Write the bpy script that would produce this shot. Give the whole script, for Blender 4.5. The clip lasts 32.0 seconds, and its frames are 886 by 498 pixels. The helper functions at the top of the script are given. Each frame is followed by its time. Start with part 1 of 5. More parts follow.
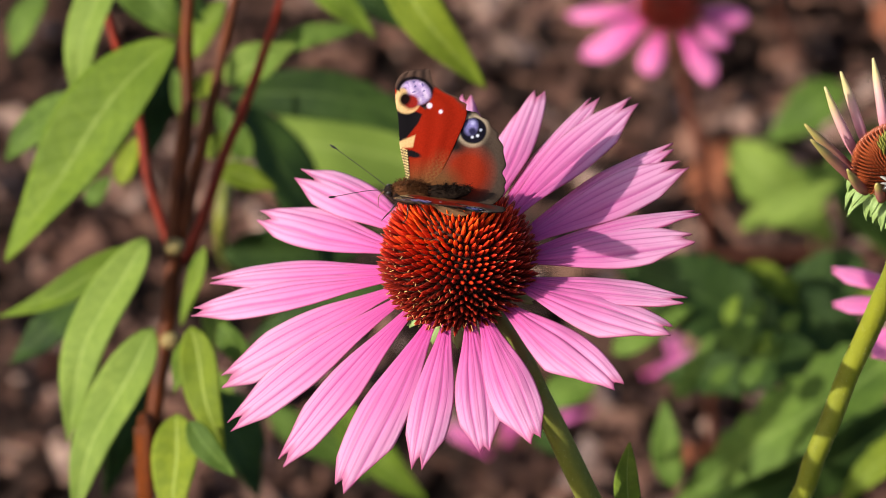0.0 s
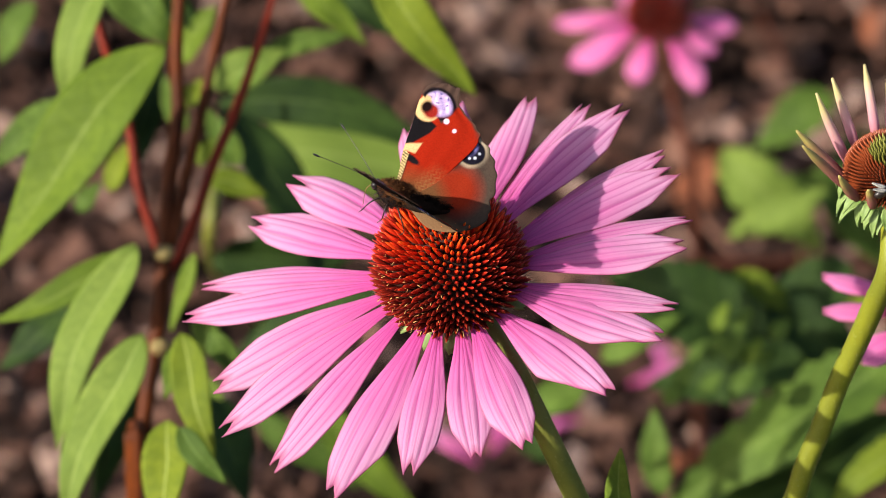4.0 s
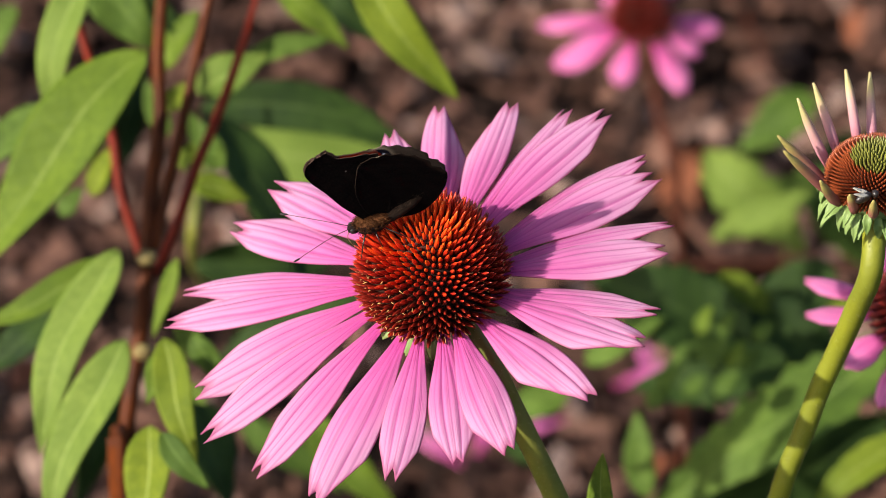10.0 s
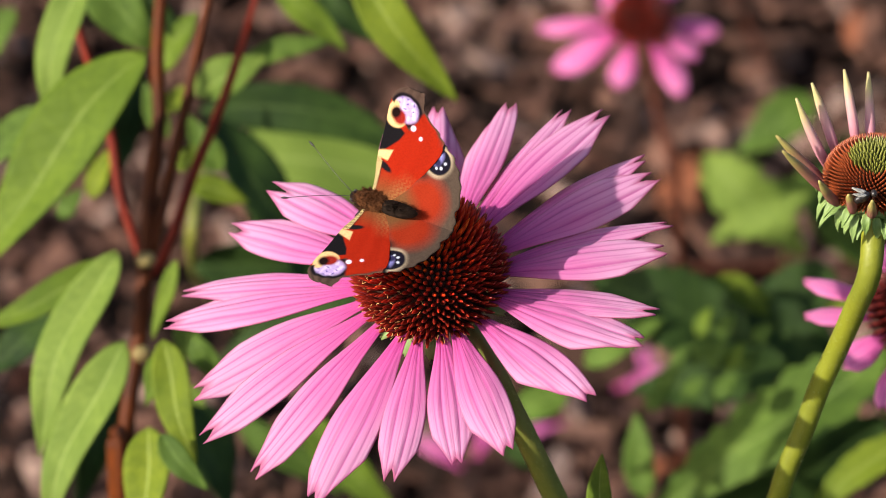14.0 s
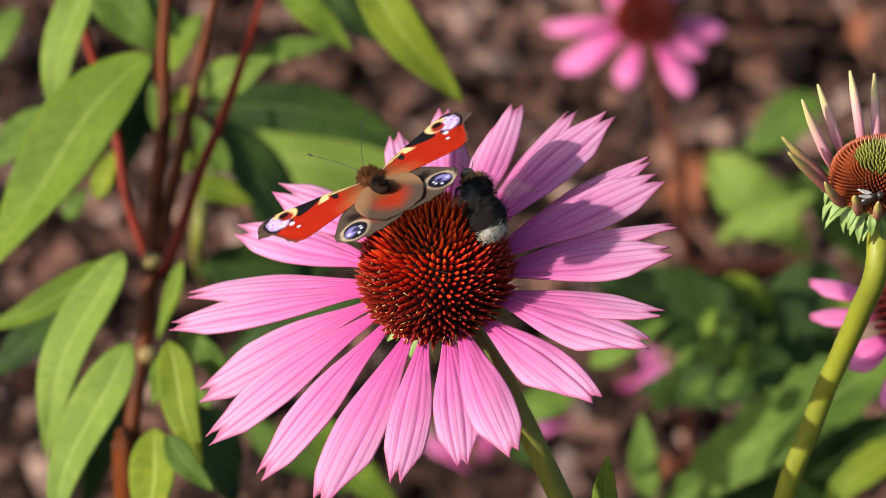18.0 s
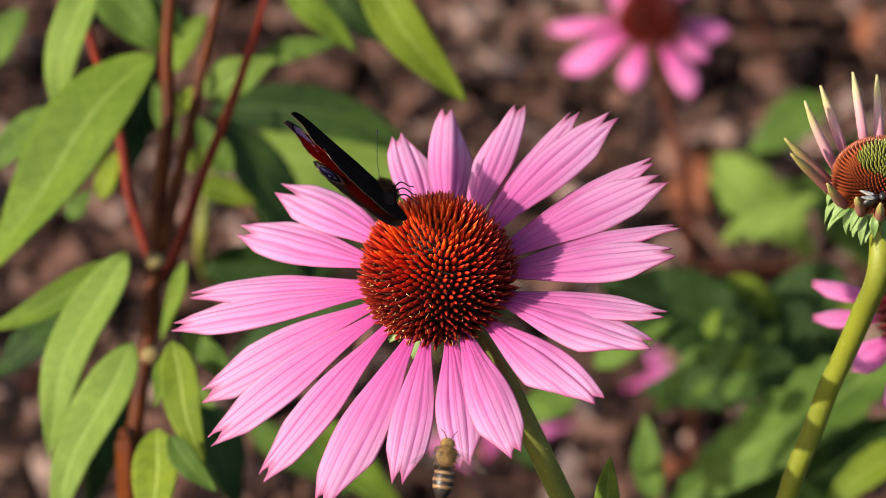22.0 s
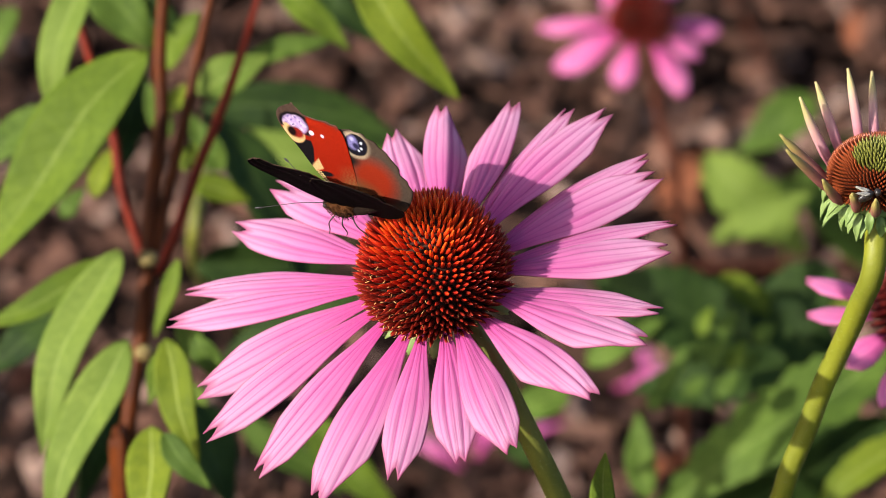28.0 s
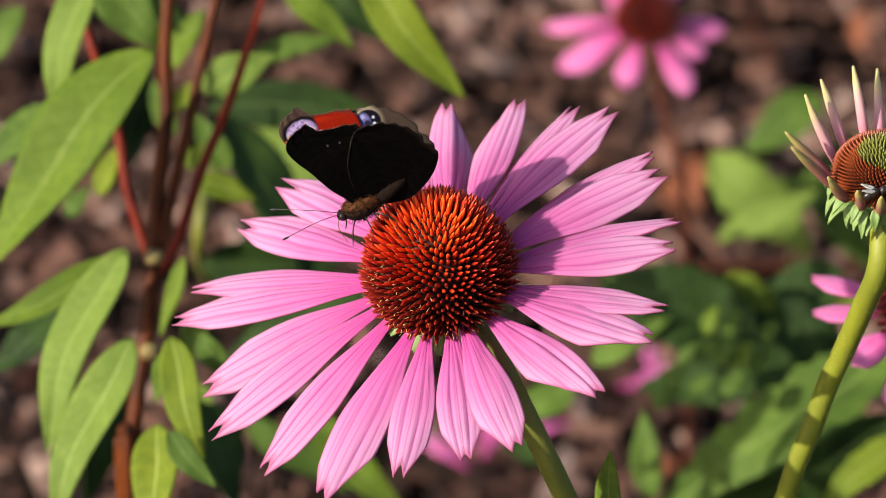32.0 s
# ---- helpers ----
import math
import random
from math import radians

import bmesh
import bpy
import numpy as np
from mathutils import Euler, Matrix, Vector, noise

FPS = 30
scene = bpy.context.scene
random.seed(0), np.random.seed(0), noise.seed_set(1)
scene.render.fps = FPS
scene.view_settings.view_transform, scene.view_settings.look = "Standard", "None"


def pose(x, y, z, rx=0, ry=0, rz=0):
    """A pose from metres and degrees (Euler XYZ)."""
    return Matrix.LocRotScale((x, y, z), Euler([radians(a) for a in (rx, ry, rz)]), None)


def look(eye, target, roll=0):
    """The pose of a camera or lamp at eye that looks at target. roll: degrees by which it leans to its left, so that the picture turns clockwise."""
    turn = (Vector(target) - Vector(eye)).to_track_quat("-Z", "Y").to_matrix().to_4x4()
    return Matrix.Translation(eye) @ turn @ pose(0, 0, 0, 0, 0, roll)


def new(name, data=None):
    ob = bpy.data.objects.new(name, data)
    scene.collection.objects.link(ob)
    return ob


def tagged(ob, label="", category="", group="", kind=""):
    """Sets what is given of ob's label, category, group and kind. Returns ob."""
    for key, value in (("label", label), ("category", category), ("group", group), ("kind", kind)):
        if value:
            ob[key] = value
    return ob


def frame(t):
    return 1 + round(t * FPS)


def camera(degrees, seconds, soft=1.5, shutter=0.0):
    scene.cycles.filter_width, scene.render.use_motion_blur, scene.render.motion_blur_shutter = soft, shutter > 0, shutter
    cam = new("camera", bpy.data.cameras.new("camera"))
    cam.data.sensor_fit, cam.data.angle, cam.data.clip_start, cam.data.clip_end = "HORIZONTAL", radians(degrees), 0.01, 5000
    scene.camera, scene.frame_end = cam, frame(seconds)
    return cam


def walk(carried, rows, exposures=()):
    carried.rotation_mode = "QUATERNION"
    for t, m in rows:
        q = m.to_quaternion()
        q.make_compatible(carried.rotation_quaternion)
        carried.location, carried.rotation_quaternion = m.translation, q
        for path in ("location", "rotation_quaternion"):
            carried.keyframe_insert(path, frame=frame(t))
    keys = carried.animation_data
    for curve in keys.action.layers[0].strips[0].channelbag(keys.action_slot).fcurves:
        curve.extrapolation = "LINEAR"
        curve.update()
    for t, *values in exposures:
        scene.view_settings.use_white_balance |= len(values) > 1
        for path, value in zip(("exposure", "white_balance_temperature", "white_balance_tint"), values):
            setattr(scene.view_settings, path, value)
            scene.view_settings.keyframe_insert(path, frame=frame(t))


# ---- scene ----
cam = camera(12.0, 32.0, soft=0.75, shutter=0.5)
cam.data.dof.use_dof = True
cam.data.dof.focus_distance = 0.985
cam.data.dof.aperture_fstop = 17.5
walk(cam, [
    (0, pose(-0.00023, -0.81902, 1.17376, 54.8567, 0.0944, 0.3460)),
    (0.5, pose(-0.00090, -0.81870, 1.17422, 54.8550, 0.0579, 0.2785)),
    (1, pose(-0.00165, -0.81883, 1.17403, 54.8929, 0.0193, 0.2469)),
    (1.5, pose(-0.00115, -0.81918, 1.17353, 54.9213, -0.0094, 0.2798)),
    (2, pose(-0.00197, -0.81956, 1.17299, 54.9570, -0.0289, 0.2263)),
    (2.5, pose(-0.00256, -0.81910, 1.17365, 54.9355, -0.1010, 0.2137)),
    (3, pose(-0.00137, -0.81855, 1.17443, 54.9114, 0.0522, 0.1512)),
    (3.5, pose(-0.00173, -0.81949, 1.17310, 54.9765, -0.0638, 0.2113)),
    (5.5, pose(-0.00282, -0.81956, 1.17299, 54.9985, -0.0569, 0.0936)),
    (6, pose(-0.00242, -0.81937, 1.17327, 54.9744, -0.1059, 0.0862)),
    (6.5, pose(-0.00289, -0.81944, 1.17317, 54.9879, -0.1233, 0.0695)),
    (7, pose(-0.00091, -0.81832, 1.17476, 54.9161, -0.0234, 0.0529)),
    (7.5, pose(-0.00231, -0.81896, 1.17385, 54.9737, -0.0945, 0.0141)),
    (8, pose(-0.00065, -0.81875, 1.17416, 54.9732, -0.0320, 0.0250)),
    (8.5, pose(-0.00098, -0.81916, 1.17357, 55.0034, -0.0378, -0.0177)),
    (9, pose(0.00000, -0.81915, 1.17358, 55.0000, -0.0000, 0.0000)),
    (9.5, pose(-0.00114, -0.81888, 1.17397, 54.9801, -0.0863, 0.0078)),
    (10, pose(-0.00096, -0.81851, 1.17450, 54.9643, -0.0851, -0.0244)),
    (10.5, pose(-0.00062, -0.81909, 1.17366, 55.0041, -0.0677, -0.0524)),
    (11, pose(0.00012, -0.81965, 1.17287, 55.0433, -0.0002, -0.0189)),
    (11.5, pose(-0.00012, -0.81895, 1.17386, 54.9984, -0.0287, -0.0143)),
    (12, pose(-0.00130, -0.81949, 1.17310, 55.0312, -0.0920, -0.0236)),
    (12.5, pose(-0.00136, -0.81900, 1.17379, 55.0007, -0.0841, -0.0252)),
    (13, pose(-0.00115, -0.81952, 1.17305, 55.0447, -0.0641, 0.0105)),
    (13.5, pose(-0.00081, -0.81924, 1.17346, 55.0429, -0.0349, -0.0458)),
    (14, pose(-0.00061, -0.81935, 1.17330, 55.0536, -0.0360, -0.0552)),
    (14.5, pose(-0.00027, -0.81918, 1.17354, 55.0629, -0.0733, -0.0105)),
    (16.5, pose(0.00044, -0.81991, 1.17249, 55.1038, 0.0156, 0.0053)),
    (17, pose(0.00047, -0.81925, 1.17344, 55.0610, 0.0151, 0.0209)),
    (17.5, pose(-0.00007, -0.81848, 1.17453, 54.9994, 0.0441, -0.0081)),
    (18, pose(-0.00079, -0.81879, 1.17409, 55.0187, 0.0224, -0.0121)),
    (18.5, pose(-0.00004, -0.81887, 1.17398, 55.0194, -0.0077, 0.1055)),
    (19, pose(-0.00040, -0.81948, 1.17311, 55.0689, 0.0062, 0.1018)),
    (19.5, pose(-0.00049, -0.81935, 1.17330, 55.0515, 0.0278, 0.0854)),
    (20, pose(-0.00219, -0.81930, 1.17337, 55.0388, -0.0674, 0.0741)),
    (20.5, pose(0.00067, -0.81882, 1.17406, 55.0242, 0.0711, 0.1008)),
    (21, pose(-0.00048, -0.81950, 1.17308, 55.0753, 0.0692, 0.0394)),
    (21.5, pose(0.00022, -0.81794, 1.17530, 54.9884, 0.0621, 0.0568)),
    (22, pose(0.00032, -0.81871, 1.17421, 55.0227, 0.0329, 0.0988)),
    (22.5, pose(-0.00115, -0.81949, 1.17309, 55.0663, 0.0034, 0.0431)),
    (23, pose(-0.00105, -0.81953, 1.17304, 55.0822, 0.0085, 0.0331)),
    (23.5, pose(-0.00152, -0.81910, 1.17365, 55.0583, -0.0166, 0.0472)),
    (24, pose(-0.00178, -0.81945, 1.17314, 55.0858, -0.0545, 0.0365)),
    (24.4, pose(-0.00000, -0.81915, 1.17358, 55.0354, 0.0471, 0.0673)),
    (24.5, pose(-0.00088, -0.81941, 1.17321, 55.0834, 0.0196, 0.0380)),
    (25, pose(-0.00123, -0.81963, 1.17290, 55.1019, -0.0088, 0.0097)),
    (25.5, pose(-0.00175, -0.81854, 1.17445, 55.0103, -0.0439, 0.0003)),
    (27.5, pose(-0.00039, -0.81967, 1.17283, 55.0939, 0.0313, -0.0423)),
    (28, pose(-0.00215, -0.81963, 1.17289, 55.0645, -0.0743, -0.0760)),
    (28.5, pose(-0.00099, -0.81997, 1.17241, 55.0775, -0.0585, 0.0193)),
    (29, pose(-0.00054, -0.81927, 1.17340, 55.0211, 0.0019, 0.0220)),
    (29.5, pose(-0.00094, -0.81952, 1.17305, 55.0365, 0.0142, 0.0062)),
    (30, pose(-0.00104, -0.81952, 1.17306, 55.0361, 0.0098, 0.0043)),
    (30.5, pose(-0.00120, -0.82011, 1.17220, 55.0746, 0.0229, 0.0473)),
    (31, pose(-0.00120, -0.81997, 1.17241, 55.0619, 0.0348, 0.0627)),
    (31.5, pose(-0.00262, -0.82019, 1.17209, 55.0778, -0.0224, -0.0115)),
    (32, pose(-0.00219, -0.82018, 1.17211, 55.0872, -0.0147, -0.0322)),
], exposures=[(0, 1.05), (32, 1.05)])

# ---- daylight ----
SUN_TO = Vector((-0.73, -0.43, 0.53)).normalized()
world = bpy.data.worlds.new("sky")
scene.world = world
world.use_nodes = True
wn = world.node_tree
sky = wn.nodes.new("ShaderNodeTexSky")
sky.sky_type = "NISHITA"
sky.sun_disc = False
sky.dust_density = 2.5
sky.sun_elevation = math.asin(SUN_TO.z)
sky.sun_rotation = math.atan2(SUN_TO.x, SUN_TO.y)
wn.links.new(sky.outputs[0], wn.nodes["Background"].inputs[0])
wn.nodes["Background"].inputs[1].default_value = 0.098
sun = new("sun", bpy.data.lights.new("sun", "SUN"))
sun.data.energy = 3.7
sun.data.angle = radians(0.53)
sun.data.color = (1.0, 0.94, 0.85)
sun.matrix_basis = look(SUN_TO * 5, (0, 0, 0))


# ---- materials ----
class Nodes:
    """A short way to write a node material."""

    def __init__(self, name, rough=0.5, spec=0.3):
        self.m = bpy.data.materials.new(name)
        self.m.use_nodes = True
        self.t = self.m.node_tree
        self.b = self.t.nodes["Principled BSDF"]
        self.b.inputs["Roughness"].default_value = rough
        self.b.inputs["Specular IOR Level"].default_value = spec

    def n(self, kind, **sets):
        nd = self.t.nodes.new("ShaderNode" + kind)
        for k, v in sets.items():
            if k == "op":
                nd.operation = v
            elif k == "blend":
                nd.data_type, nd.blend_type = "RGBA", v
            elif k == "attr":
                nd.attribute_name = v
        return nd

    def link(self, a, b):
        self.t.links.new(a, b)

    def val(self, sock, v):
        if isinstance(v, (int, float)):
            sock.default_value = v
        elif isinstance(v, tuple):
            sock.default_value = (*v, 1.0) if len(v) == 3 else v
        else:
            self.link(v, sock)

    def math(self, op, a, b=0.0, c=0.0):
        nd = self.n("Math", op=op)
        for i, v in enumerate((a, b, c)):
            self.val(nd.inputs[i], v)
        return nd.outputs[0]

    def mix(self, fac, a, b, blend="MIX"):
        nd = self.n("Mix", blend=blend)
        self.val(nd.inputs[0], fac)
        self.val(nd.inputs[6], a)
        self.val(nd.inputs[7], b)
        return nd.outputs[2]

    def noise(self, scale, detail=3.0, vec=None, rough=0.55):
        nd = self.n("TexNoise")
        nd.inputs["Scale"].default_value = scale
        nd.inputs["Detail"].default_value = detail
        nd.inputs["Roughness"].default_value = rough
        if vec is not None:
            self.link(vec, nd.inputs["Vector"])
        return nd.outputs[0]

    def ramp(self, fac, *stops):
        nd = self.n("ValToRGB")
        self.link(fac, nd.inputs[0])
        e = nd.color_ramp.elements
        while len(e) < len(stops):
            e.new(0.5)
        for el, (p, c) in zip(e, stops):
            el.position = p
            el.color = (*c, 1) if isinstance(c, tuple) else (c, c, c, 1)
        return nd.outputs[0]

    def coord(self, which="Object"):
        return self.n("TexCoord").outputs[which]

    def uv(self):
        nd = self.n("SeparateXYZ")
        self.link(self.n("TexCoord").outputs["UV"], nd.inputs[0])
        return nd.outputs[0], nd.outputs[1]

    def scaled(self, vec, x, y, z):
        nd = self.n("Mapping")
        nd.inputs["Scale"].default_value = (x, y, z)
        self.link(vec, nd.inputs[0])
        return nd.outputs[0]

    def rand(self):
        return self.n("ObjectInfo").outputs["Random"]

    def island(self):
        return self.n("NewGeometry").outputs["Random Per Island"]

    def colour(self, c):
        self.val(self.b.inputs["Base Color"], c)
        return self

    def bump(self, height, strength, dist):
        nd = self.n("Bump")
        nd.inputs["Strength"].default_value = strength
        nd.inputs["Distance"].default_value = dist
        self.link(height, nd.inputs["Height"])
        self.link(nd.outputs[0], self.b.inputs["Normal"])
        return self

    def translucent(self, amount, c):
        tr = self.n("BsdfTranslucent")
        self.val(tr.inputs[0], c)
        mx = self.n("MixShader")
        mx.inputs[0].default_value = amount
        self.link(self.b.outputs[0], mx.inputs[1])
        self.link(tr.outputs[0], mx.inputs[2])
        self.link(mx.outputs[0], self.t.nodes["Material Output"].inputs[0])
        return self


def petal_material(name, light, pale, deep, vein):
    k = Nodes(name, 0.5, 0.3)
    u, v = k.uv()
    obj = k.coord("UV")
    tip = k.ramp(v, (0.55, 0.0), (0.95, 1.0))
    streak = k.noise(1.0, 3.0, k.scaled(obj, 17, 1.1, 1))
    fine = k.noise(1.0, 2.0, k.scaled(obj, 55, 2.2, 1))
    c = k.mix(k.ramp(v, (0.0, 1.0), (0.18, 0.85), (0.45, 0.42), (0.85, 0.0)), pale, deep)
    c = k.mix(k.math("MULTIPLY", tip, 0.7), c, light)
    c = k.mix(k.math("MULTIPLY", k.ramp(streak, (0.48, 0.0), (0.72, 1.0)), 0.17), c, vein)
    c = k.mix(k.math("MULTIPLY", k.ramp(fine, (0.50, 0.0), (0.62, 1.0)), 0.08), c, vein)
    # creases that run along the ray, deeper in colour
    wob = k.math("MULTIPLY", k.math("SUBTRACT", k.noise(1.0, 2.0, k.scaled(obj, 3, 2, 1)), 0.5), 0.10)
    half = k.math("ABSOLUTE", k.math("ADD", k.math("SUBTRACT", u, 0.5), wob))
    for at, wide, much in ((0.18, 0.050, 0.62), (0.0, 0.036, 0.36), (0.34, 0.030, 0.40)):
        fold = k.math("ABSOLUTE", k.math("SUBTRACT", half, at))
        c = k.mix(k.math("MULTIPLY", k.ramp(fold, (0.0, 1.0), (wide, 0.0)), much), c, vein)
    # thin dark outline painted on the edges, as on a sharp backlit petal
    rim = k.math("MAXIMUM", k.math("ABSOLUTE", k.math("SUBTRACT", k.math("MULTIPLY", u, 2.0), 1.0)), v)
    c = k.mix(k.ramp(rim, (0.93, 0.0), (1.0, 0.8)), c, (0.42, 0.06, 0.16))
    c = k.mix(k.math("MULTIPLY", k.rand(), 0.12), c, deep)
    k.colour(c).bump(k.math("ADD", streak, k.math("MULTIPLY", fine, 0.6)), 0.55, 0.0006)
    k.b.inputs["Sheen Weight"].default_value = 0.12
    return k.translucent(0.46, c).m


PETAL = petal_material("petal_pink", (0.74, 0.43, 0.600), (0.715, 0.295, 0.525), (0.67, 0.056, 0.345), (0.42, 0.024, 0.230))
PETAL_FAR = petal_material("petal_deep_pink", (0.86, 0.32, 0.58), (0.84, 0.24, 0.52), (0.68, 0.07, 0.34), (0.52, 0.045, 0.27))


def spine_material(name, tip, mid, root):
    k = Nodes(name, 0.32, 0.5)
    u, v = k.uv()
    # the dark root stop paints the shade deep between the spines
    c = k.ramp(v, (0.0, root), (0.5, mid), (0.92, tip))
    c = k.mix(k.math("MULTIPLY", k.noise(900, 2.0, k.coord()), 0.35), c, root)
    c = k.mix(k.math("MULTIPLY", k.rand(), 0.3), c, mid)
    return k.colour(c).m


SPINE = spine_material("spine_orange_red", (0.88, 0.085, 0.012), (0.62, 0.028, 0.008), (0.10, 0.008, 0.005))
# orange of young spines, mid and root brightened for light glowing through them
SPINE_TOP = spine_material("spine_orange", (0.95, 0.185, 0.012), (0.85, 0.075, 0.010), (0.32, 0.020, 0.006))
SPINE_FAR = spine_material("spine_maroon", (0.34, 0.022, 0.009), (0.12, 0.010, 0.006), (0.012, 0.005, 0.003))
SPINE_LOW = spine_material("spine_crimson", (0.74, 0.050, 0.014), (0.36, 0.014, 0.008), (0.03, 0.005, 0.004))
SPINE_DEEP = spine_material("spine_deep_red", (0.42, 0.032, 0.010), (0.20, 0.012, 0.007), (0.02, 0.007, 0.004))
SPINE_YOUNG = spine_material("spine_olive", (0.27, 0.25, 0.045), (0.19, 0.19, 0.035), (0.10, 0.11, 0.022))
SPINE_RUST = spine_material("spine_rust", (0.42, 0.10, 0.028), (0.30, 0.06, 0.018), (0.12, 0.03, 0.01))


def plain(name, c1, c2, scale, rough=0.5, spec=0.3, bump=0.3, dist=0.0005, trans=0.0):
    k = Nodes(name, rough, spec)
    co = k.coord()
    a = k.noise(scale, 4.0, co)
    b = k.noise(scale * 7.3, 3.0, co)
    c = k.mix(k.ramp(a, (0.35, 0.0), (0.68, 1.0)), c1, c2)
    c = k.mix(k.math("MULTIPLY", b, 0.35), c, tuple(x * 0.55 for x in c1))
    k.colour(c).bump(b, bump, dist)
    if trans:
        k.translucent(trans, c)
    return k.m


def leaf_material(name, light, dark, midrib, trans=0.3, veins=11.0):
    k = Nodes(name, 0.6, 0.12)
    u, v = k.uv()
    side = k.math("ABSOLUTE", k.math("SUBTRACT", u, 0.5))
    # slanting side veins and a pale midrib
    bend = k.math("MULTIPLY", k.noise(60, 2.0, k.coord()), 0.06)
    phase = k.math("SINE", k.math("MULTIPLY", k.math("ADD", bend, k.math("SUBTRACT", v, k.math("MULTIPLY", side, 0.35))), veins * 6.283))
    line = k.ramp(phase, (0.9, 0.0), (1.0, 1.0))
    co = k.coord()
    big = k.noise(45, 4.0, co)
    small = k.noise(420, 3.0, co)
    c = k.mix(k.ramp(big, (0.3, 0.0), (0.7, 1.0)), dark, light)
    c = k.mix(k.math("MULTIPLY", k.ramp(small, (0.42, 0.0), (0.62, 1.0)), 0.5), c, dark)
    c = k.mix(k.math("MULTIPLY", line, 0.35), c, dark)
    c = k.mix(k.ramp(side, (0.0, 0.8), (0.035, 0.0)), c, midrib)
    c = k.mix(k.math("MULTIPLY", k.rand(), 0.35), c, dark)
    k.colour(c).bump(k.math("ADD", k.math("MULTIPLY", line, -0.6), small), 0.5, 0.0008)
    return k.translucent(trans, c).m


LEAF = leaf_material("leaf_lance_green", (0.170, 0.240, 0.022), (0.075, 0.120, 0.012), (0.25, 0.31, 0.07))
LEAF_MID = leaf_material("leaf_mid_green", (0.135, 0.210, 0.032), (0.045, 0.082, 0.012), (0.19, 0.27, 0.06))
LEAF_LIME = leaf_material("leaf_lime", (0.20, 0.245, 0.017), (0.09, 0.130, 0.010), (0.34, 0.40, 0.10))
LEAF_PALE = leaf_material("leaf_pale_green", (0.225, 0.300, 0.055), (0.120, 0.180, 0.028), (0.30, 0.38, 0.10))
# broad-leaf green, darkened so that it stands for foliage in shade
LEAF_BROAD_SHADE = leaf_material("leaf_broad_shade_green", (0.056, 0.100, 0.018), (0.013, 0.028, 0.0065), (0.09, 0.14, 0.035), 0.25, 8.0)
STEM_GREEN = plain("stem_green", (0.125, 0.135, 0.022), (0.17, 0.170, 0.028), 60, 0.5, 0.3, 0.4)
STEM_YELLOW = plain("stem_yellow_green", (0.215, 0.225, 0.016), (0.15, 0.165, 0.015), 60, 0.5, 0.3, 0.4)
STEM_RED = plain("stem_brown_red", (0.115, 0.026, 0.004), (0.022, 0.007, 0.003), 45, 0.55, 0.12, 0.3)
STEM_SCARLET = plain("stem_scarlet", (0.21, 0.020, 0.006), (0.10, 0.010, 0.004), 45, 0.5, 0.15, 0.3)
STEM_BROWN = plain("stem_brown", (0.085, 0.026, 0.014), (0.05, 0.016, 0.010), 45, 0.7, 0.08, 0.3)
RECEPTACLE = plain("cone_core", (0.045, 0.010, 0.006), (0.030, 0.014, 0.007), 500, 0.7, 0.2)
BRACT = plain("bract_green", (0.27, 0.37, 0.12), (0.16, 0.25, 0.06), 120, 0.5, 0.3, 0.3, 0.0004, 0.2)
HAIR = plain("pale_hair", (0.34, 0.36, 0.16), (0.26, 0.28, 0.1), 100, 0.6, 0.2)
POLLEN = plain("pollen_cream", (0.80, 0.50, 0.18), (0.55, 0.22, 0.06), 700, 0.7, 0.2)


def soil_material():
    k = Nodes("soil", 0.95, 0.04)
    co = k.coord()
    a, b = k.noise(9, 6.0, co), k.noise(120, 5.0, co)
    # soil colour taken near black to paint in the shade between chips
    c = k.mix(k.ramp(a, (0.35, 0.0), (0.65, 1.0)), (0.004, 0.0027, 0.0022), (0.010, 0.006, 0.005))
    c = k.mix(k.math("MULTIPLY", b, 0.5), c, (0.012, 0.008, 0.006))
    return k.colour(c).bump(k.math("ADD", a, b), 0.9, 0.012).m


def chip_material():
    k = Nodes("bark_chip", 0.9, 0.08)
    co = k.coord()
    r = k.island()
    # brown bark tones; the lowest go near black to deepen shaded gaps
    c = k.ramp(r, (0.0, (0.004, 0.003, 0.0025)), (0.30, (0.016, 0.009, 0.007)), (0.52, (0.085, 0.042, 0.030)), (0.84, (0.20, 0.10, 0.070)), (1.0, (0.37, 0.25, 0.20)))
    grain = k.noise(1.0, 4.0, k.scaled(co, 420, 160, 420))
    c = k.mix(k.math("MULTIPLY", grain, 0.6), c, (0.04, 0.022, 0.016))
    return k.colour(c).bump(grain, 0.7, 0.002).m


SOIL, CHIP = soil_material(), chip_material()


def wing_material():
    k = Nodes("wing_scales", 0.9, 0.02)
    at = k.n("Attribute", attr="pattern")
    grain = k.noise(2600, 2.0, k.coord())
    c = k.mix(k.math("MULTIPLY", k.ramp(grain, (0.4, 0.0), (0.7, 1.0)), 0.3), at.outputs["Color"], k.mix(1.0, at.outputs["Color"], (0.35, 0.3, 0.3), "MULTIPLY"))
    k.colour(c).bump(grain, 0.25, 0.0002)
    return k.m


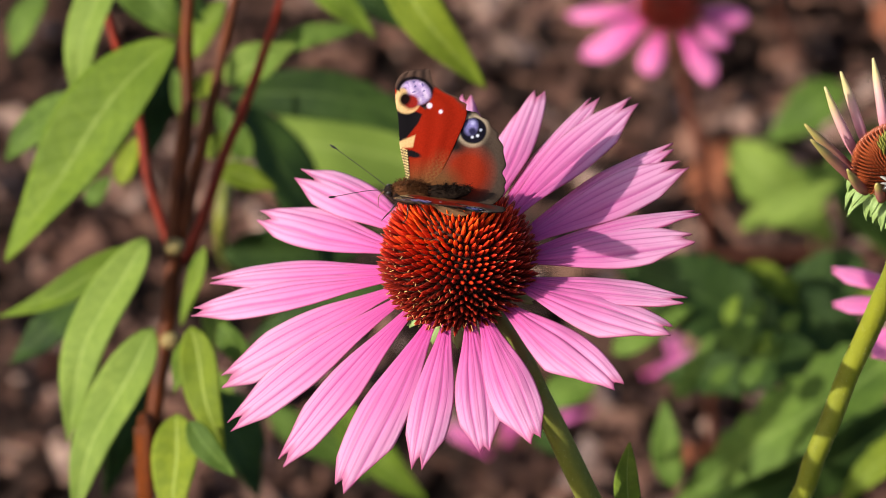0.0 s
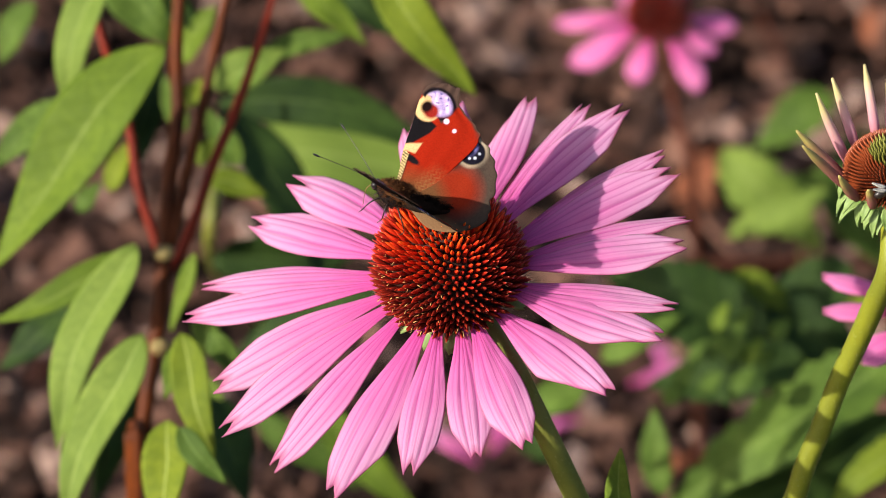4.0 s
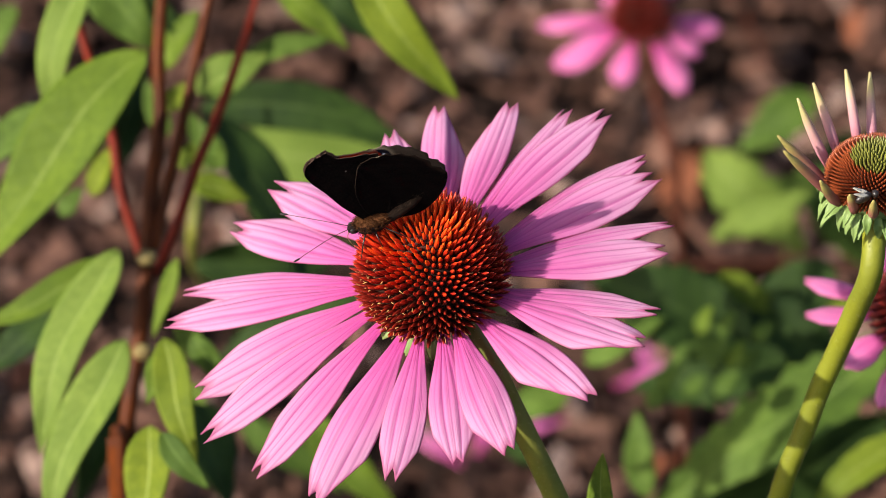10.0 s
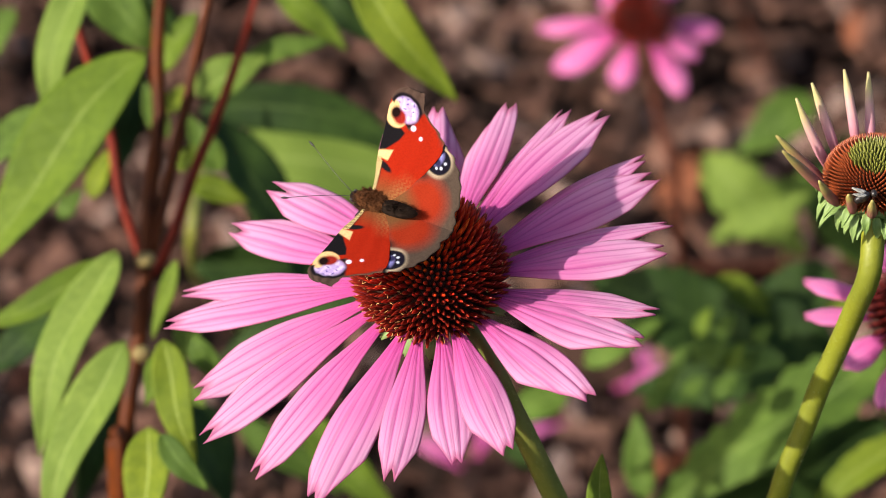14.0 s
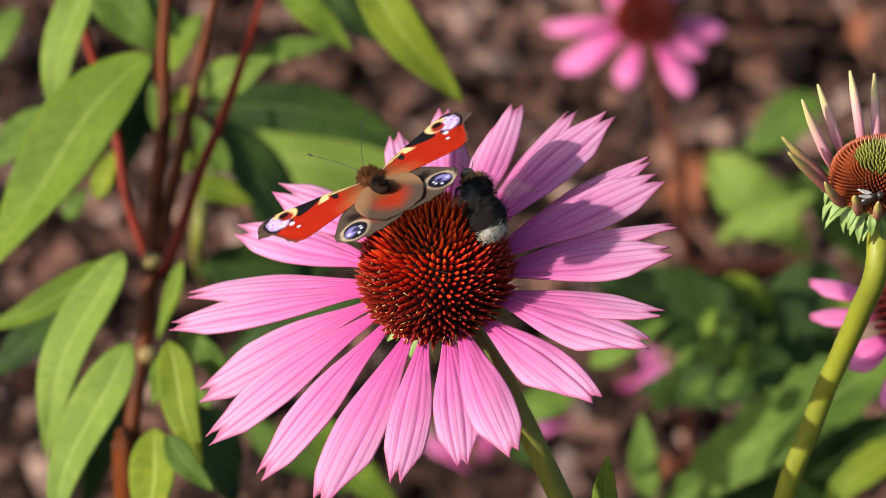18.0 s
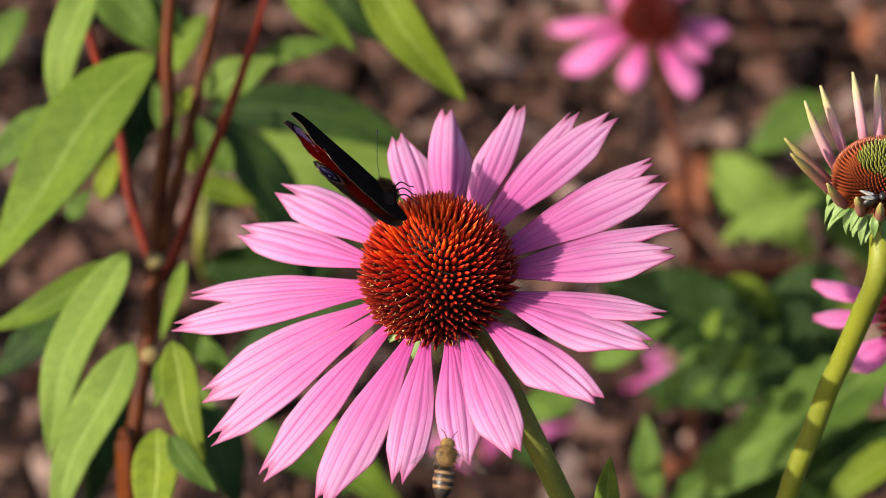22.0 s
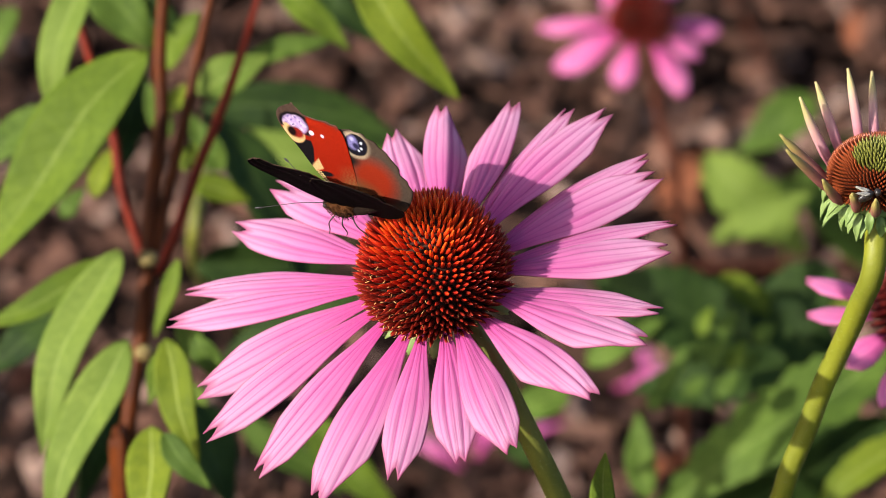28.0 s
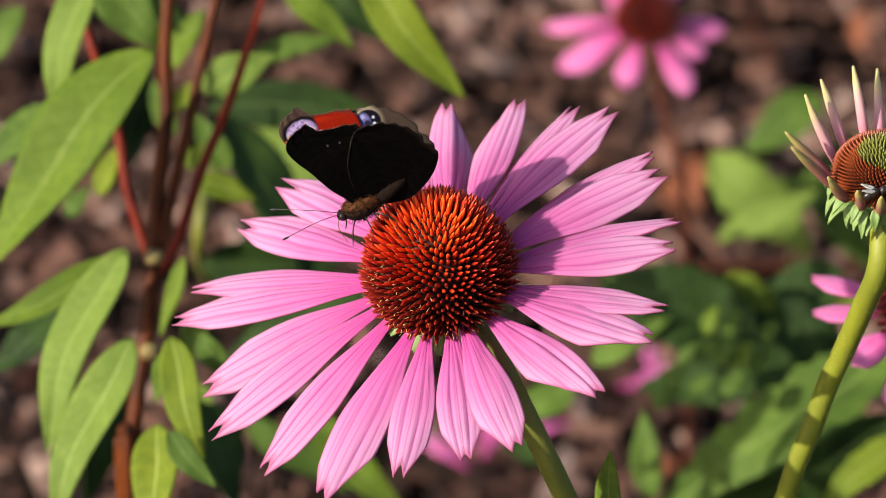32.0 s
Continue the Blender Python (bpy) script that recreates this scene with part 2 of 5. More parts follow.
WING = wing_material()
FUR_BROWN = plain("body_fur_brown", (0.125, 0.048, 0.016), (0.070, 0.025, 0.009), 900, 0.9, 0.1, 0.6, 0.0005)
FUR_UMBER = plain("body_fur_umber", (0.018, 0.010, 0.006), (0.010, 0.006, 0.004), 900, 0.9, 0.1, 0.6, 0.0005)
FUR_DARK = plain("body_fur_dark", (0.009, 0.006, 0.005), (0.018, 0.010, 0.008), 900, 0.9, 0.1, 0.6, 0.0005)
FUR_TAN = plain("bee_fur_tan", (0.34, 0.20, 0.075), (0.19, 0.105, 0.038), 900, 0.9, 0.1, 0.6, 0.0005)
FUR_WHITE = plain("bee_fur_white", (0.40, 0.38, 0.33), (0.28, 0.26, 0.22), 900, 0.9, 0.1, 0.6, 0.0005)
CHITIN = plain("dark_chitin", (0.014, 0.011, 0.01), (0.03, 0.02, 0.015), 900, 0.35, 0.5, 0.2, 0.0002)
AMBER = plain("amber_chitin", (0.26, 0.14, 0.05), (0.15, 0.07, 0.025), 900, 0.4, 0.5, 0.2, 0.0002)

BEE_BLACK = plain("bee_fur_black", (0.006, 0.005, 0.005), (0.012, 0.010, 0.009), 900, 0.85, 0.12, 0.6, 0.0005)


def film_material():
    k = Nodes("bee_wing_film", 0.4, 0.1)
    k.colour(k.mix(k.noise(700, 2.0, k.coord()), (0.10, 0.08, 0.06), (0.2, 0.17, 0.13)))
    k.b.inputs["Alpha"].default_value = 0.09
    return k.m


FILM = film_material()


# ---- shaping ----
def thing(name, loc, label, category, group=""):
    ob = tagged(new(name), label, category, group)
    ob.empty_display_size = 0.01
    ob.location = loc
    return ob


def mesh_of(name, data, mat, smooth=True):
    verts, faces, uvs = data[:3]
    me = bpy.data.meshes.new(name)
    me.from_pydata([tuple(v) for v in verts], [], faces)
    if uvs is not None:
        layer = me.uv_layers.new(name="UVMap")
        idx = np.empty(len(me.loops), dtype=np.int32)
        me.loops.foreach_get("vertex_index", idx)
        layer.data.foreach_set("uv", np.asarray(uvs, dtype=np.float32)[idx].ravel())
    if len(data) > 3:
        at = me.color_attributes.new("pattern", "FLOAT_COLOR", "POINT")
        at.data.foreach_set("color", np.asarray(data[3], dtype=np.float32).ravel())
    me.polygons.foreach_set("use_smooth", [smooth] * len(me.polygons))
    me.materials.append(mat)
    me.update()
    return me


def part(name, data, mat, parent, label="", kind="", smooth=True):
    """One mesh under a thing or part; data holds vertices, faces and uv in the thing's own space."""
    me = data if isinstance(data, bpy.types.Mesh) else mesh_of(name, data, mat, smooth)
    ob = new(name, me)
    ob.parent = parent
    return tagged(ob, label, kind=kind)


def shift(data, by):
    b = np.array(by, dtype=float)
    return (np.asarray(data[0]) - b, *data[1:])


def join(pieces):
    vs, fs, us, n = [], [], [], 0
    for v, f, u in pieces:
        vs.append(np.asarray(v))
        us.append(np.asarray(u))
        fs.extend([tuple(i + n for i in q) for q in f])
        n += len(v)
    return np.concatenate(vs), fs, np.concatenate(us)


def sheet(fn, nu, nv, thick):
    """A thin closed body over the patch fn(u, v); u runs across, v along."""
    uu, vv = np.meshgrid(np.linspace(0, 1, nu), np.linspace(0, 1, nv))
    p = np.asarray(fn(uu, vv)).transpose(1, 2, 0) if isinstance(fn(uu, vv), (tuple, list)) else fn(uu, vv)
    n = np.cross(np.gradient(p, axis=1), np.gradient(p, axis=0))
    n /= np.linalg.norm(n, axis=2, keepdims=True) + 1e-12
    top, bot = (p + n * thick / 2).reshape(-1, 3), (p - n * thick / 2).reshape(-1, 3)
    uv = np.stack([uu, vv], 2).reshape(-1, 2)
    k, faces = nu * nv, []
    for j in range(nv - 1):
        for i in range(nu - 1):
            a = j * nu + i
            faces.append((a, a + 1, a + nu + 1, a + nu))
            faces.append((k + a, k + a + nu, k + a + nu + 1, k + a + 1))
    ring = [i for i in range(nu)] + [j * nu + nu - 1 for j in range(1, nv)] + [(nv - 1) * nu + i for i in range(nu - 2, -1, -1)] + [j * nu for j in range(nv - 2, 0, -1)]
    for a, b in zip(ring, ring[1:] + ring[:1]):
        faces.append((b, a, k + a, k + b))
    return np.concatenate([top, bot]), faces, np.concatenate([uv, uv])


def spline(points, n):
    """n points on a smooth curve through the given ones."""
    p = np.array(points, dtype=float)
    p = np.vstack([2 * p[0] - p[1], p, 2 * p[-1] - p[-2]])
    out = []
    for t in np.linspace(0, len(points) - 1 - 1e-9, n):
        i = int(t)
        s = t - i
        a, b, c, d = p[i : i + 4]
        out.append(0.5 * (2 * b + (c - a) * s + (2 * a - 5 * b + 4 * c - d) * s * s + (3 * b - a - 3 * c + d) * s**3))
    return np.array(out)


def tube(points, radii, seg=10, n=24):
    """A round stem along a curve, closed at both ends."""
    p = spline(points, n)
    rr = np.interp(np.linspace(0, 1, n), np.linspace(0, 1, len(radii)), radii)
    t = np.gradient(p, axis=0)
    t /= np.linalg.norm(t, axis=1, keepdims=True)
    ref = np.array((0.31, 0.87, 0.13))
    vs, uv, faces = [], [], []
    for i in range(n):
        a = np.cross(t[i], ref)
        a /= np.linalg.norm(a)
        b = np.cross(t[i], a)
        for j in range(seg):
            q = 2 * math.pi * j / seg
            vs.append(p[i] + rr[i] * (a * math.cos(q) + b * math.sin(q)))
            uv.append((j / seg, i / (n - 1)))
    for i in range(n - 1):
        for j in range(seg):
            k = (j + 1) % seg
            faces.append((i * seg + j, i * seg + k, (i + 1) * seg + k, (i + 1) * seg + j))
    faces.append(tuple(range(seg - 1, -1, -1)))
    faces.append(tuple((n - 1) * seg + j for j in range(seg)))
    return np.array(vs), faces, np.array(uv)


def lathe(profile, seg=24):
    """A turned body about z from (radius, z) pairs."""
    n = len(profile)
    vs = [(r * math.cos(2 * math.pi * j / seg), r * math.sin(2 * math.pi * j / seg), z) for r, z in profile for j in range(seg)]
    uv = [(j / seg, i / (n - 1)) for i in range(n) for j in range(seg)]
    faces = [(i * seg + j, i * seg + (j + 1) % seg, (i + 1) * seg + (j + 1) % seg, (i + 1) * seg + j) for i in range(n - 1) for j in range(seg)]
    faces.append(tuple(range(seg - 1, -1, -1)))
    faces.append(tuple((n - 1) * seg + j for j in range(seg)))
    return np.array(vs), faces, np.array(uv)


def turned(data, m):
    """The data moved by a 4x4 matrix."""
    a = np.array(m)
    v = np.asarray(data[0], dtype=float)
    return (v @ a[:3, :3].T + a[:3, 3], *data[1:])


def frame_on(origin, axis, side=(1, 0, 0)):
    """The matrix whose z runs along axis and whose x leans to side."""
    z = Vector(axis).normalized()
    x = Vector(side)
    x = (x - z * x.dot(z)).normalized()
    y = z.cross(x)
    m = Matrix((x, y, z)).transposed().to_4x4()
    m.translation = origin
    return m


# ---- ground ----
def lumps(x, y):
    return 0.006 * np.sin(x * 21 + 1.7 * np.sin(y * 13)) + 0.006 * np.sin(y * 27 + 1.3 * np.sin(x * 17 + 2)) + 0.004 * np.sin(x * 61 + y * 47)


def build_ground():
    near = np.linspace(-2, 2, 121)
    far = np.array((6.0, 20.0, 70.0, 250.0, 800.0))
    ax = np.concatenate([-far[::-1], near, far])
    xx, yy = np.meshgrid(ax, ax)
    fade = np.clip(2 - np.maximum(abs(xx), abs(yy)), 0, 1)
    zz = lumps(xx, yy) * fade
    n = len(ax)
    vs = np.stack([xx, yy + 0.8, zz], 2).reshape(-1, 3)
    faces = [(j * n + i, j * n + i + 1, (j + 1) * n + i + 1, (j + 1) * n + i) for j in range(n - 1) for i in range(n - 1)]
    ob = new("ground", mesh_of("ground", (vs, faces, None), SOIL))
    tagged(ob, "garden soil under bark mulch, blackened to deepen the shade between chips", "ground", kind="structure")


def build_chips(count, half, name):
    """Shredded bark lying at all angles over the soil."""
    rng, thin = np.random.default_rng(4), np.random.default_rng(14)
    vs, faces = [], []
    for i in range(count):
        x, y = rng.uniform(-half, half), rng.uniform(-half, half)
        if i >= 24000:
            # thinner scatter further out
            a, far = rng.uniform(0, 6.2832), 0.45 + 2.4 * rng.random() ** 1.7
            x, y = far * math.cos(a), far * math.sin(a)
        ln, wd, th = 0.0078 * rng.lognormal(0, 0.5), 0.0042 * rng.lognormal(0, 0.35), 0.002 * rng.uniform(0.6, 1.6)
        m = np.array(Euler((rng.normal(0, 0.45), rng.normal(0, 0.45), rng.uniform(0, 6.3))).to_matrix())
        k = rng.uniform(0.45, 1.0, (8, 1))
        box = np.array([(sx * ln, sy * wd, sz * th) for sz in (-1, 1) for sx, sy in ((-1, -1), (1, -1), (1, 1), (-1, 1))]) * (0.55 + 0.45 * k)
        z = float(lumps(np.float64(x), np.float64(y))) + 0.004 + 0.5 * ln * rng.random()
        if i < 24000 and thin.random() < (math.hypot(x, y) - 0.48) / 0.4:
            continue
        b = len(vs)
        vs.extend(box @ m.T + (x, y + 0.8, z))
        faces += [tuple(b + q for q in f) for f in ((3, 2, 1, 0), (4, 5, 6, 7), (0, 1, 5, 4), (1, 2, 6, 5), (2, 3, 7, 6), (3, 0, 4, 7))]
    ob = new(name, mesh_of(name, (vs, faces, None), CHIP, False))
    tagged(ob, "shredded brown bark mulch scattered over the soil", "mulch", kind="stuff")


build_ground()
build_chips(36000, 0.75, "bark_mulch")


# ---- coneflowers ----
def petal_data(az, length, width, droop, seed, z0=-0.002, r0=0.012, nu=13, nv=26, notch=None, depth=0.08, fold=0.0):
    """A ray with two pointed teeth at its end and pleats along it."""
    rng = np.random.default_rng(seed)
    az, dr = radians(az), radians(droop)
    notch = rng.uniform(-0.2, 0.2) if notch is None else notch
    peaks = (notch - 0.42, notch + 0.40)
    high = (0.0, rng.uniform(-0.03, 0.0)) if rng.random() < 0.5 else (rng.uniform(-0.03, 0.0), 0.0)
    bow, twist, ph = rng.uniform(0.3, 0.9), rng.normal(0, 0.08), rng.uniform(0, 6.3)
    deep, off, mid = rng.uniform(0.035, 0.085, 2), rng.uniform(-0.06, 0.06, 2), rng.uniform(0.1, 0.6)

    def fn(uu, vv):
        u = uu * 2 - 1
        inner = (u > peaks[0]) & (u < peaks[1])
        near = np.minimum(abs(u - peaks[0]), abs(u - peaks[1]))
        end = 1.03 - np.where(inner, depth * (near / 0.41) ** 0.85, 0.22 * (near / 0.6) ** 1.15)
        end = end + np.where(u < notch, high[0], high[1])
        s = vv * end
        q = np.clip(s / 0.64, 0, 1)
        prof = 0.19 + 0.81 * (q * q * (3 - 2 * q)) ** 1.05
        prof = prof * (1 - 0.50 * np.clip((s - 0.66) / 0.38, 0, 1) ** 1.9)
        across = u * prof * width / 2
        rad = r0 + length * s * math.cos(dr)
        side = across + length * 0.015 * np.sin(s * 3 + ph)
        z = z0 - length * s * math.sin(dr) + length * 0.05 * bow * np.sin(s * 3.14)
        z = z - 0.12 * width * u * u * prof + across * twist * s * 2
        groove = deep[0] * np.exp(-(((u - 0.36 + off[0]) / 0.085) ** 2)) + deep[1] * np.exp(-(((u + 0.36 + off[1]) / 0.085) ** 2))
        groove = groove + 0.06 * mid * np.exp(-(((u - off[0]) / 0.06) ** 2)) + 0.02 * np.exp(-(((abs(u) - 0.68) / 0.06) ** 2))
        z = z - width * groove * prof * (1 - 0.4 * s)
        if fold:
            z = z - abs(fold) * width * np.clip((u if fold > 0 else -u) - 0.15, 0, 1) * prof
        z = z + 0.010 * width * np.sin(s * 17 + u * 4 + ph)
        x = rad * math.cos(az) - side * math.sin(az)
        y = rad * math.sin(az) + side * math.cos(az)
        return np.stack([x, y, z], 2)

    return sheet(fn, nu, nv, 0.00035)


def spine_data(length=0.0058, r=0.00058, seg=6):
    prof = ((r * 0.85, 0), (r * 1.0, length * 0.4), (r * 0.82, length * 0.68), (r * 0.42, length * 0.88), (r * 0.04, length))
    return lathe(prof, seg)


def spiral(count, rx, rz, low, rise=0.25):
    """Places and outward ways of florets in a sunflower spiral over a dome."""
    out = []
    for i in range(count):
        cosv = 1 - (1 - math.cos(low)) * (i + 0.5) / count
        th, ph = math.acos(cosv), i * 2.399963
        st, ct = math.sin(th), math.cos(th)
        p = Vector((rx * st * math.cos(ph), rx * st * math.sin(ph), rz * ct))
        n = Vector((st * math.cos(ph) / rx, st * math.sin(ph) / rx, ct / rz)).normalized()
        n = (n + Vector((0, 0, rise * st))).normalized()
        out.append((p, n, th))
    return out


def dome_data(rx, rz, zlow):
    prof = [(rx * 0.35, zlow - 0.004), (rx * 0.8, zlow - 0.002)]
    prof += [(rx * math.sin(q), max(rz * math.cos(q), zlow)) for q in np.linspace(1.75, 0.03, 14)]
    return lathe(prof, 28)


def stem_hairs(points, radius, count, seed, length=0.0009):
    rng = np.random.default_rng(seed)
    p = spline(points, 60)
    out = []
    for i in range(count):
        k = rng.integers(2, 57)
        d = Vector(rng.normal(0, 1, 3))
        t = Vector(p[k + 1] - p[k]).normalized()
        d = (d - t * d.dot(t)).normalized()
        m = frame_on(Vector(p[k] + (p[k + 1] - p[k]) * rng.random()) + d * radius * 0.95, d, t)
        out.append(turned(lathe(((0.00005, 0), (0.00003, length)), 4), m))
    return join(out)


# turn, length, width, droop, layer, place and depth of the notch, side fold
PETAL_ROWS = (
    (150.4, 49.0, 11.5, 13, 0, 0.15, 0.1, 0),
    (169.3, 54.2, 8.2, 14, 0, -0.1, 0.09, 0),
    (175.6, 57.4, 10, 14, -0.6, 0.1, 0.06, 0),
    (195.0, 51.6, 10, 14, 0.3, 0.15, 0.07, 0),
    (207.0, 53.8, 10.5, 14, 1.0, 0.1, 0.08, 0),
    (223.1, 50.7, 11, 13, 1.4, 0.15, 0.07, 0),
    (241.5, 49.2, 12, 12, 1.6, -0.2, 0.05, 0),
    (256.8, 39.5, 10, 11, 1.2, 0.0, 0.08, 0),
    (276.1, 35.7, 10.5, 9, 0.6, 0.0, 0.04, 0),
    (289.8, 37.4, 11.5, 8, 1.2, 0.1, 0.05, 0),
    (314.2, 38.0, 12, 5, 0.4, 0.5, 0.05, 0),
    (335.3, 41.5, 12, 3, 1.2, 0.4, 0.06, 0),
    (346.4, 42.0, 8.3, 3, 0, -0.2, 0.1, 0),
    (3.6, 42.9, 11, 2, 0.8, 0.1, 0.07, 0),
    (10.9, 45.3, 9, 2, -0.4, 0.6, 0.06, 0),
    (25.1, 47.1, 11, 2, 0.6, 0.0, 0.09, 0),
    (31.9, 47.8, 10, 2, -0.6, 0.1, 0.06, 0.15),
    (47.7, 49.6, 12, 2, 0.8, 0.1, 0.09, 0),
    (57.4, 46.7, 10, 3, -0.4, 0.1, 0.09, 0.5),
    (71.2, 43.9, 10.5, 4, 0.4, -0.4, 0.06, 0.2),
    (88.1, 42.9, 10.5, 5, 0.2, 0.3, 0.07, -0.55),
    (102.6, 38.6, 10, 7, 0, 0.2, 0.08, 0),
    (136.4, 47.2, 12, 12, 0.2, -0.05, 0.16, 0),
)


def main_coneflower():
    base = Vector((0.0900, 0.0300, 0.0000))
    ob = thing("coneflower", base, "tall pink coneflower with a spiny orange-red cone in full bloom", "flower", "coneflowers")
    m = frame_on(Vector((-0.0021, -0.0034, 0.5952)) - base, (-0.1617, -0.3376, 0.9273))
    cone = part("cone", turned(dome_data(0.0150, 0.0188, -0.004), m), RECEPTACLE, ob, "domed cone of orange-red spines")
    bits = spiral(920, 0.0150, 0.0186, 1.78, 0.75)
    kinds = (SPINE_TOP, SPINE, SPINE_LOW, SPINE_DEEP)
    one = [mesh_of("spine", spine_data(), k) for k in kinds]
    rest = ([], [], [], [])
    count = 0
    rng = np.random.default_rng(9)
    for p, n, th in bits:
        n = (n + Vector(rng.normal(0, 0.06, 3))).normalized()
        size = (0.75 if th < 0.35 else 1.0) * rng.uniform(0.9, 1.1)
        f = m @ frame_on(p - n * 0.0008, n) @ Matrix.Diagonal((size, size, size, 1))
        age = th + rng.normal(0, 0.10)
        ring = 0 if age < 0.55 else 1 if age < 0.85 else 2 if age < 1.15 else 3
        if 0.18 < th < 1.25 and count < 300 and p.y < 0.006:
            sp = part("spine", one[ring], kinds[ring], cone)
            sp.matrix_local = f
            count += 1
        else:
            rest[ring].append(turned(spine_data(), f))
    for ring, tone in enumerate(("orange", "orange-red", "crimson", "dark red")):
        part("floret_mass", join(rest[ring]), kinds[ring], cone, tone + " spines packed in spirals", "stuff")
    # stamens caught between the spines of the lower rows
    dust = []
    for p, n, th in spiral(900, 0.0178, 0.0208, 1.7):
        if th > 0.80 and rng.random() < (0.55 if p.x < -0.004 else 0.12):
            d = (n + Vector(rng.normal(0, 0.9, 3))).normalized()
            dust.append(turned(lathe(((0.00009, 0), (0.00007, rng.uniform(0.0006, 0.0016))), 4), m @ frame_on(p, d)))
    part("pollen_fringe", join(dust), POLLEN, cone, "cream pollen-dusted stamens", "stuff")
    # green bracts under the ray petals
    for i in range(14):
        a = 360 / 14 * i + 7
        part("bract", turned(petal_data(a, 0.009, 0.0032, 28, 60 + i, -0.0065, 0.009, 5, 8), m), BRACT, ob)
    for i, (az, ln, wd, dr, tier, notch, depth, fold) in enumerate(PETAL_ROWS):
        part("petal", turned(petal_data(az, ln / 1000, wd / 1000, dr, 11 + i, -0.0026 + 0.0009 * tier, 0.012, 25, 44, notch, depth, fold), m), PETAL, ob)
    pts = [Vector(q) - base for q in ((0.0, 0.0, 0.0), (0.0113, -0.0153, 0.5782), (0.0163, -0.0167, 0.5674), (0.0211, -0.0181, 0.5567), (0.0282, -0.0184, 0.5388), (0.0312, -0.0142, 0.5275), (0.0380, -0.0080, 0.4950), (0.0460, -0.0010, 0.4500), (0.0600, 0.0100, 0.3600), (0.0720, 0.0180, 0.2500), (0.0830, 0.0250, 0.1200), (0.0900, 0.0300, 0.0000))]
    pts[0] = m @ Vector((0, 0, -0.005))
    part("receptacle", turned(lathe(((0.0031, -0.014), (0.0052, -0.0095), (0.011, -0.0062), (0.0125, -0.003)), 20), m), BRACT, ob, "green calyx")
    part("stem", tube(pts, (0.0029, 0.0028, 0.0030, 0.0032, 0.0036), 14, 60), STEM_GREEN, ob, "hairy green stem")
    part("stem_down", stem_hairs(pts, 0.0029, 1500, 5, 0.00035), HAIR, ob, "pale bristly down on the stem", "stuff")
    return ob


main_coneflower()


def small_coneflower(center, axis, rows, foot, scale, petal_mat, label, stem_r=0.0022):
    base = Vector(foot[-1])
    ob = thing("coneflower", base, label, "flower", "coneflowers")
    m = frame_on(Vector(center) - base, axis) @ Matrix.Diagonal((scale, scale, scale, 1))
    cone = part("cone", turned(dome_data(0.0148, 0.0172, -0.004), m), RECEPTACLE, ob, "dark red domed cone")
    part("floret_mass", join([turned(spine_data(0.0055, 0.0011, 5), m @ frame_on(p, n)) for p, n, th in spiral(300, 0.0148, 0.0172, 1.75)]), SPINE_FAR, cone, "dark red spines", "stuff")
    for i, (az, ln, wd, dr) in enumerate(rows):
        part("petal", turned(petal_data(az, ln / scale / 1000, wd / scale / 1000, dr, 211 + i, -0.002 - 0.0012 * (i % 2), 0.012, 9, 16), m), petal_mat, ob)
    pts = [m @ Vector((0, 0, -0.004))] + [Vector(q) - base for q in foot]
    part("stem", tube(pts, (stem_r, stem_r * 1.15), 10, 24), STEM_BROWN, ob, "brownish stem")
    return ob


small_coneflower((0.0835, 0.6694, 0.2484), (-0.0501, -0.2840, 0.9575), (
    (170.9, 36.7, 9.4, 14),
    (204.6, 33.0, 14.6, 14),
    (249.0, 24.0, 10.3, 14),
    (297.0, 29.8, 10.8, 14),
    (325.4, 20.2, 8.9, 14),
    (359.1, 24.9, 11.8, 14),
    (60.3, 35.3, 11.8, 14),
    (85.7, 42.0, 11.8, 14),
    (117.4, 36.9, 11.8, 14),
    (128.7, 15.6, 9.4, 14),
    (198.8, 24.2, 10.3, 14),
), ((0.0887, 0.6646, 0.2242), (0.0923, 0.6525, 0.2068), (0.0999, 0.6431, 0.1760), (0.1099, 0.6631, 0.0000)), 0.72, PETAL_FAR, "deep pink coneflower in soft focus over bark mulch")
small_coneflower((0.1297, 0.0966, 0.5113), (0.1011, -0.2980, 0.9492), (
    (153.3, 25.7, 6.7, 14),
    (173.7, 22.4, 6.7, 14),
    (210.8, 17.1, 9.2, 14),
    (246.7, 20.3, 9.2, 14),
    (274.3, 20.6, 9.2, 14),
    (310.2, 18.9, 9.2, 14),
    (357.8, 21.7, 9.2, 14),
    (30.7, 29.5, 9.2, 14),
    (56.4, 33.6, 9.2, 14),
    (81.0, 28.5, 7.6, 14),
    (109.0, 23.5, 7.6, 14),
), ((0.1266, 0.1055, 0.4828), (0.1497, 0.1166, 0.3613), (0.1797, 0.1466, 0.0000)), 0.8, PETAL_FAR, "bright magenta coneflower half hidden behind a budding one")


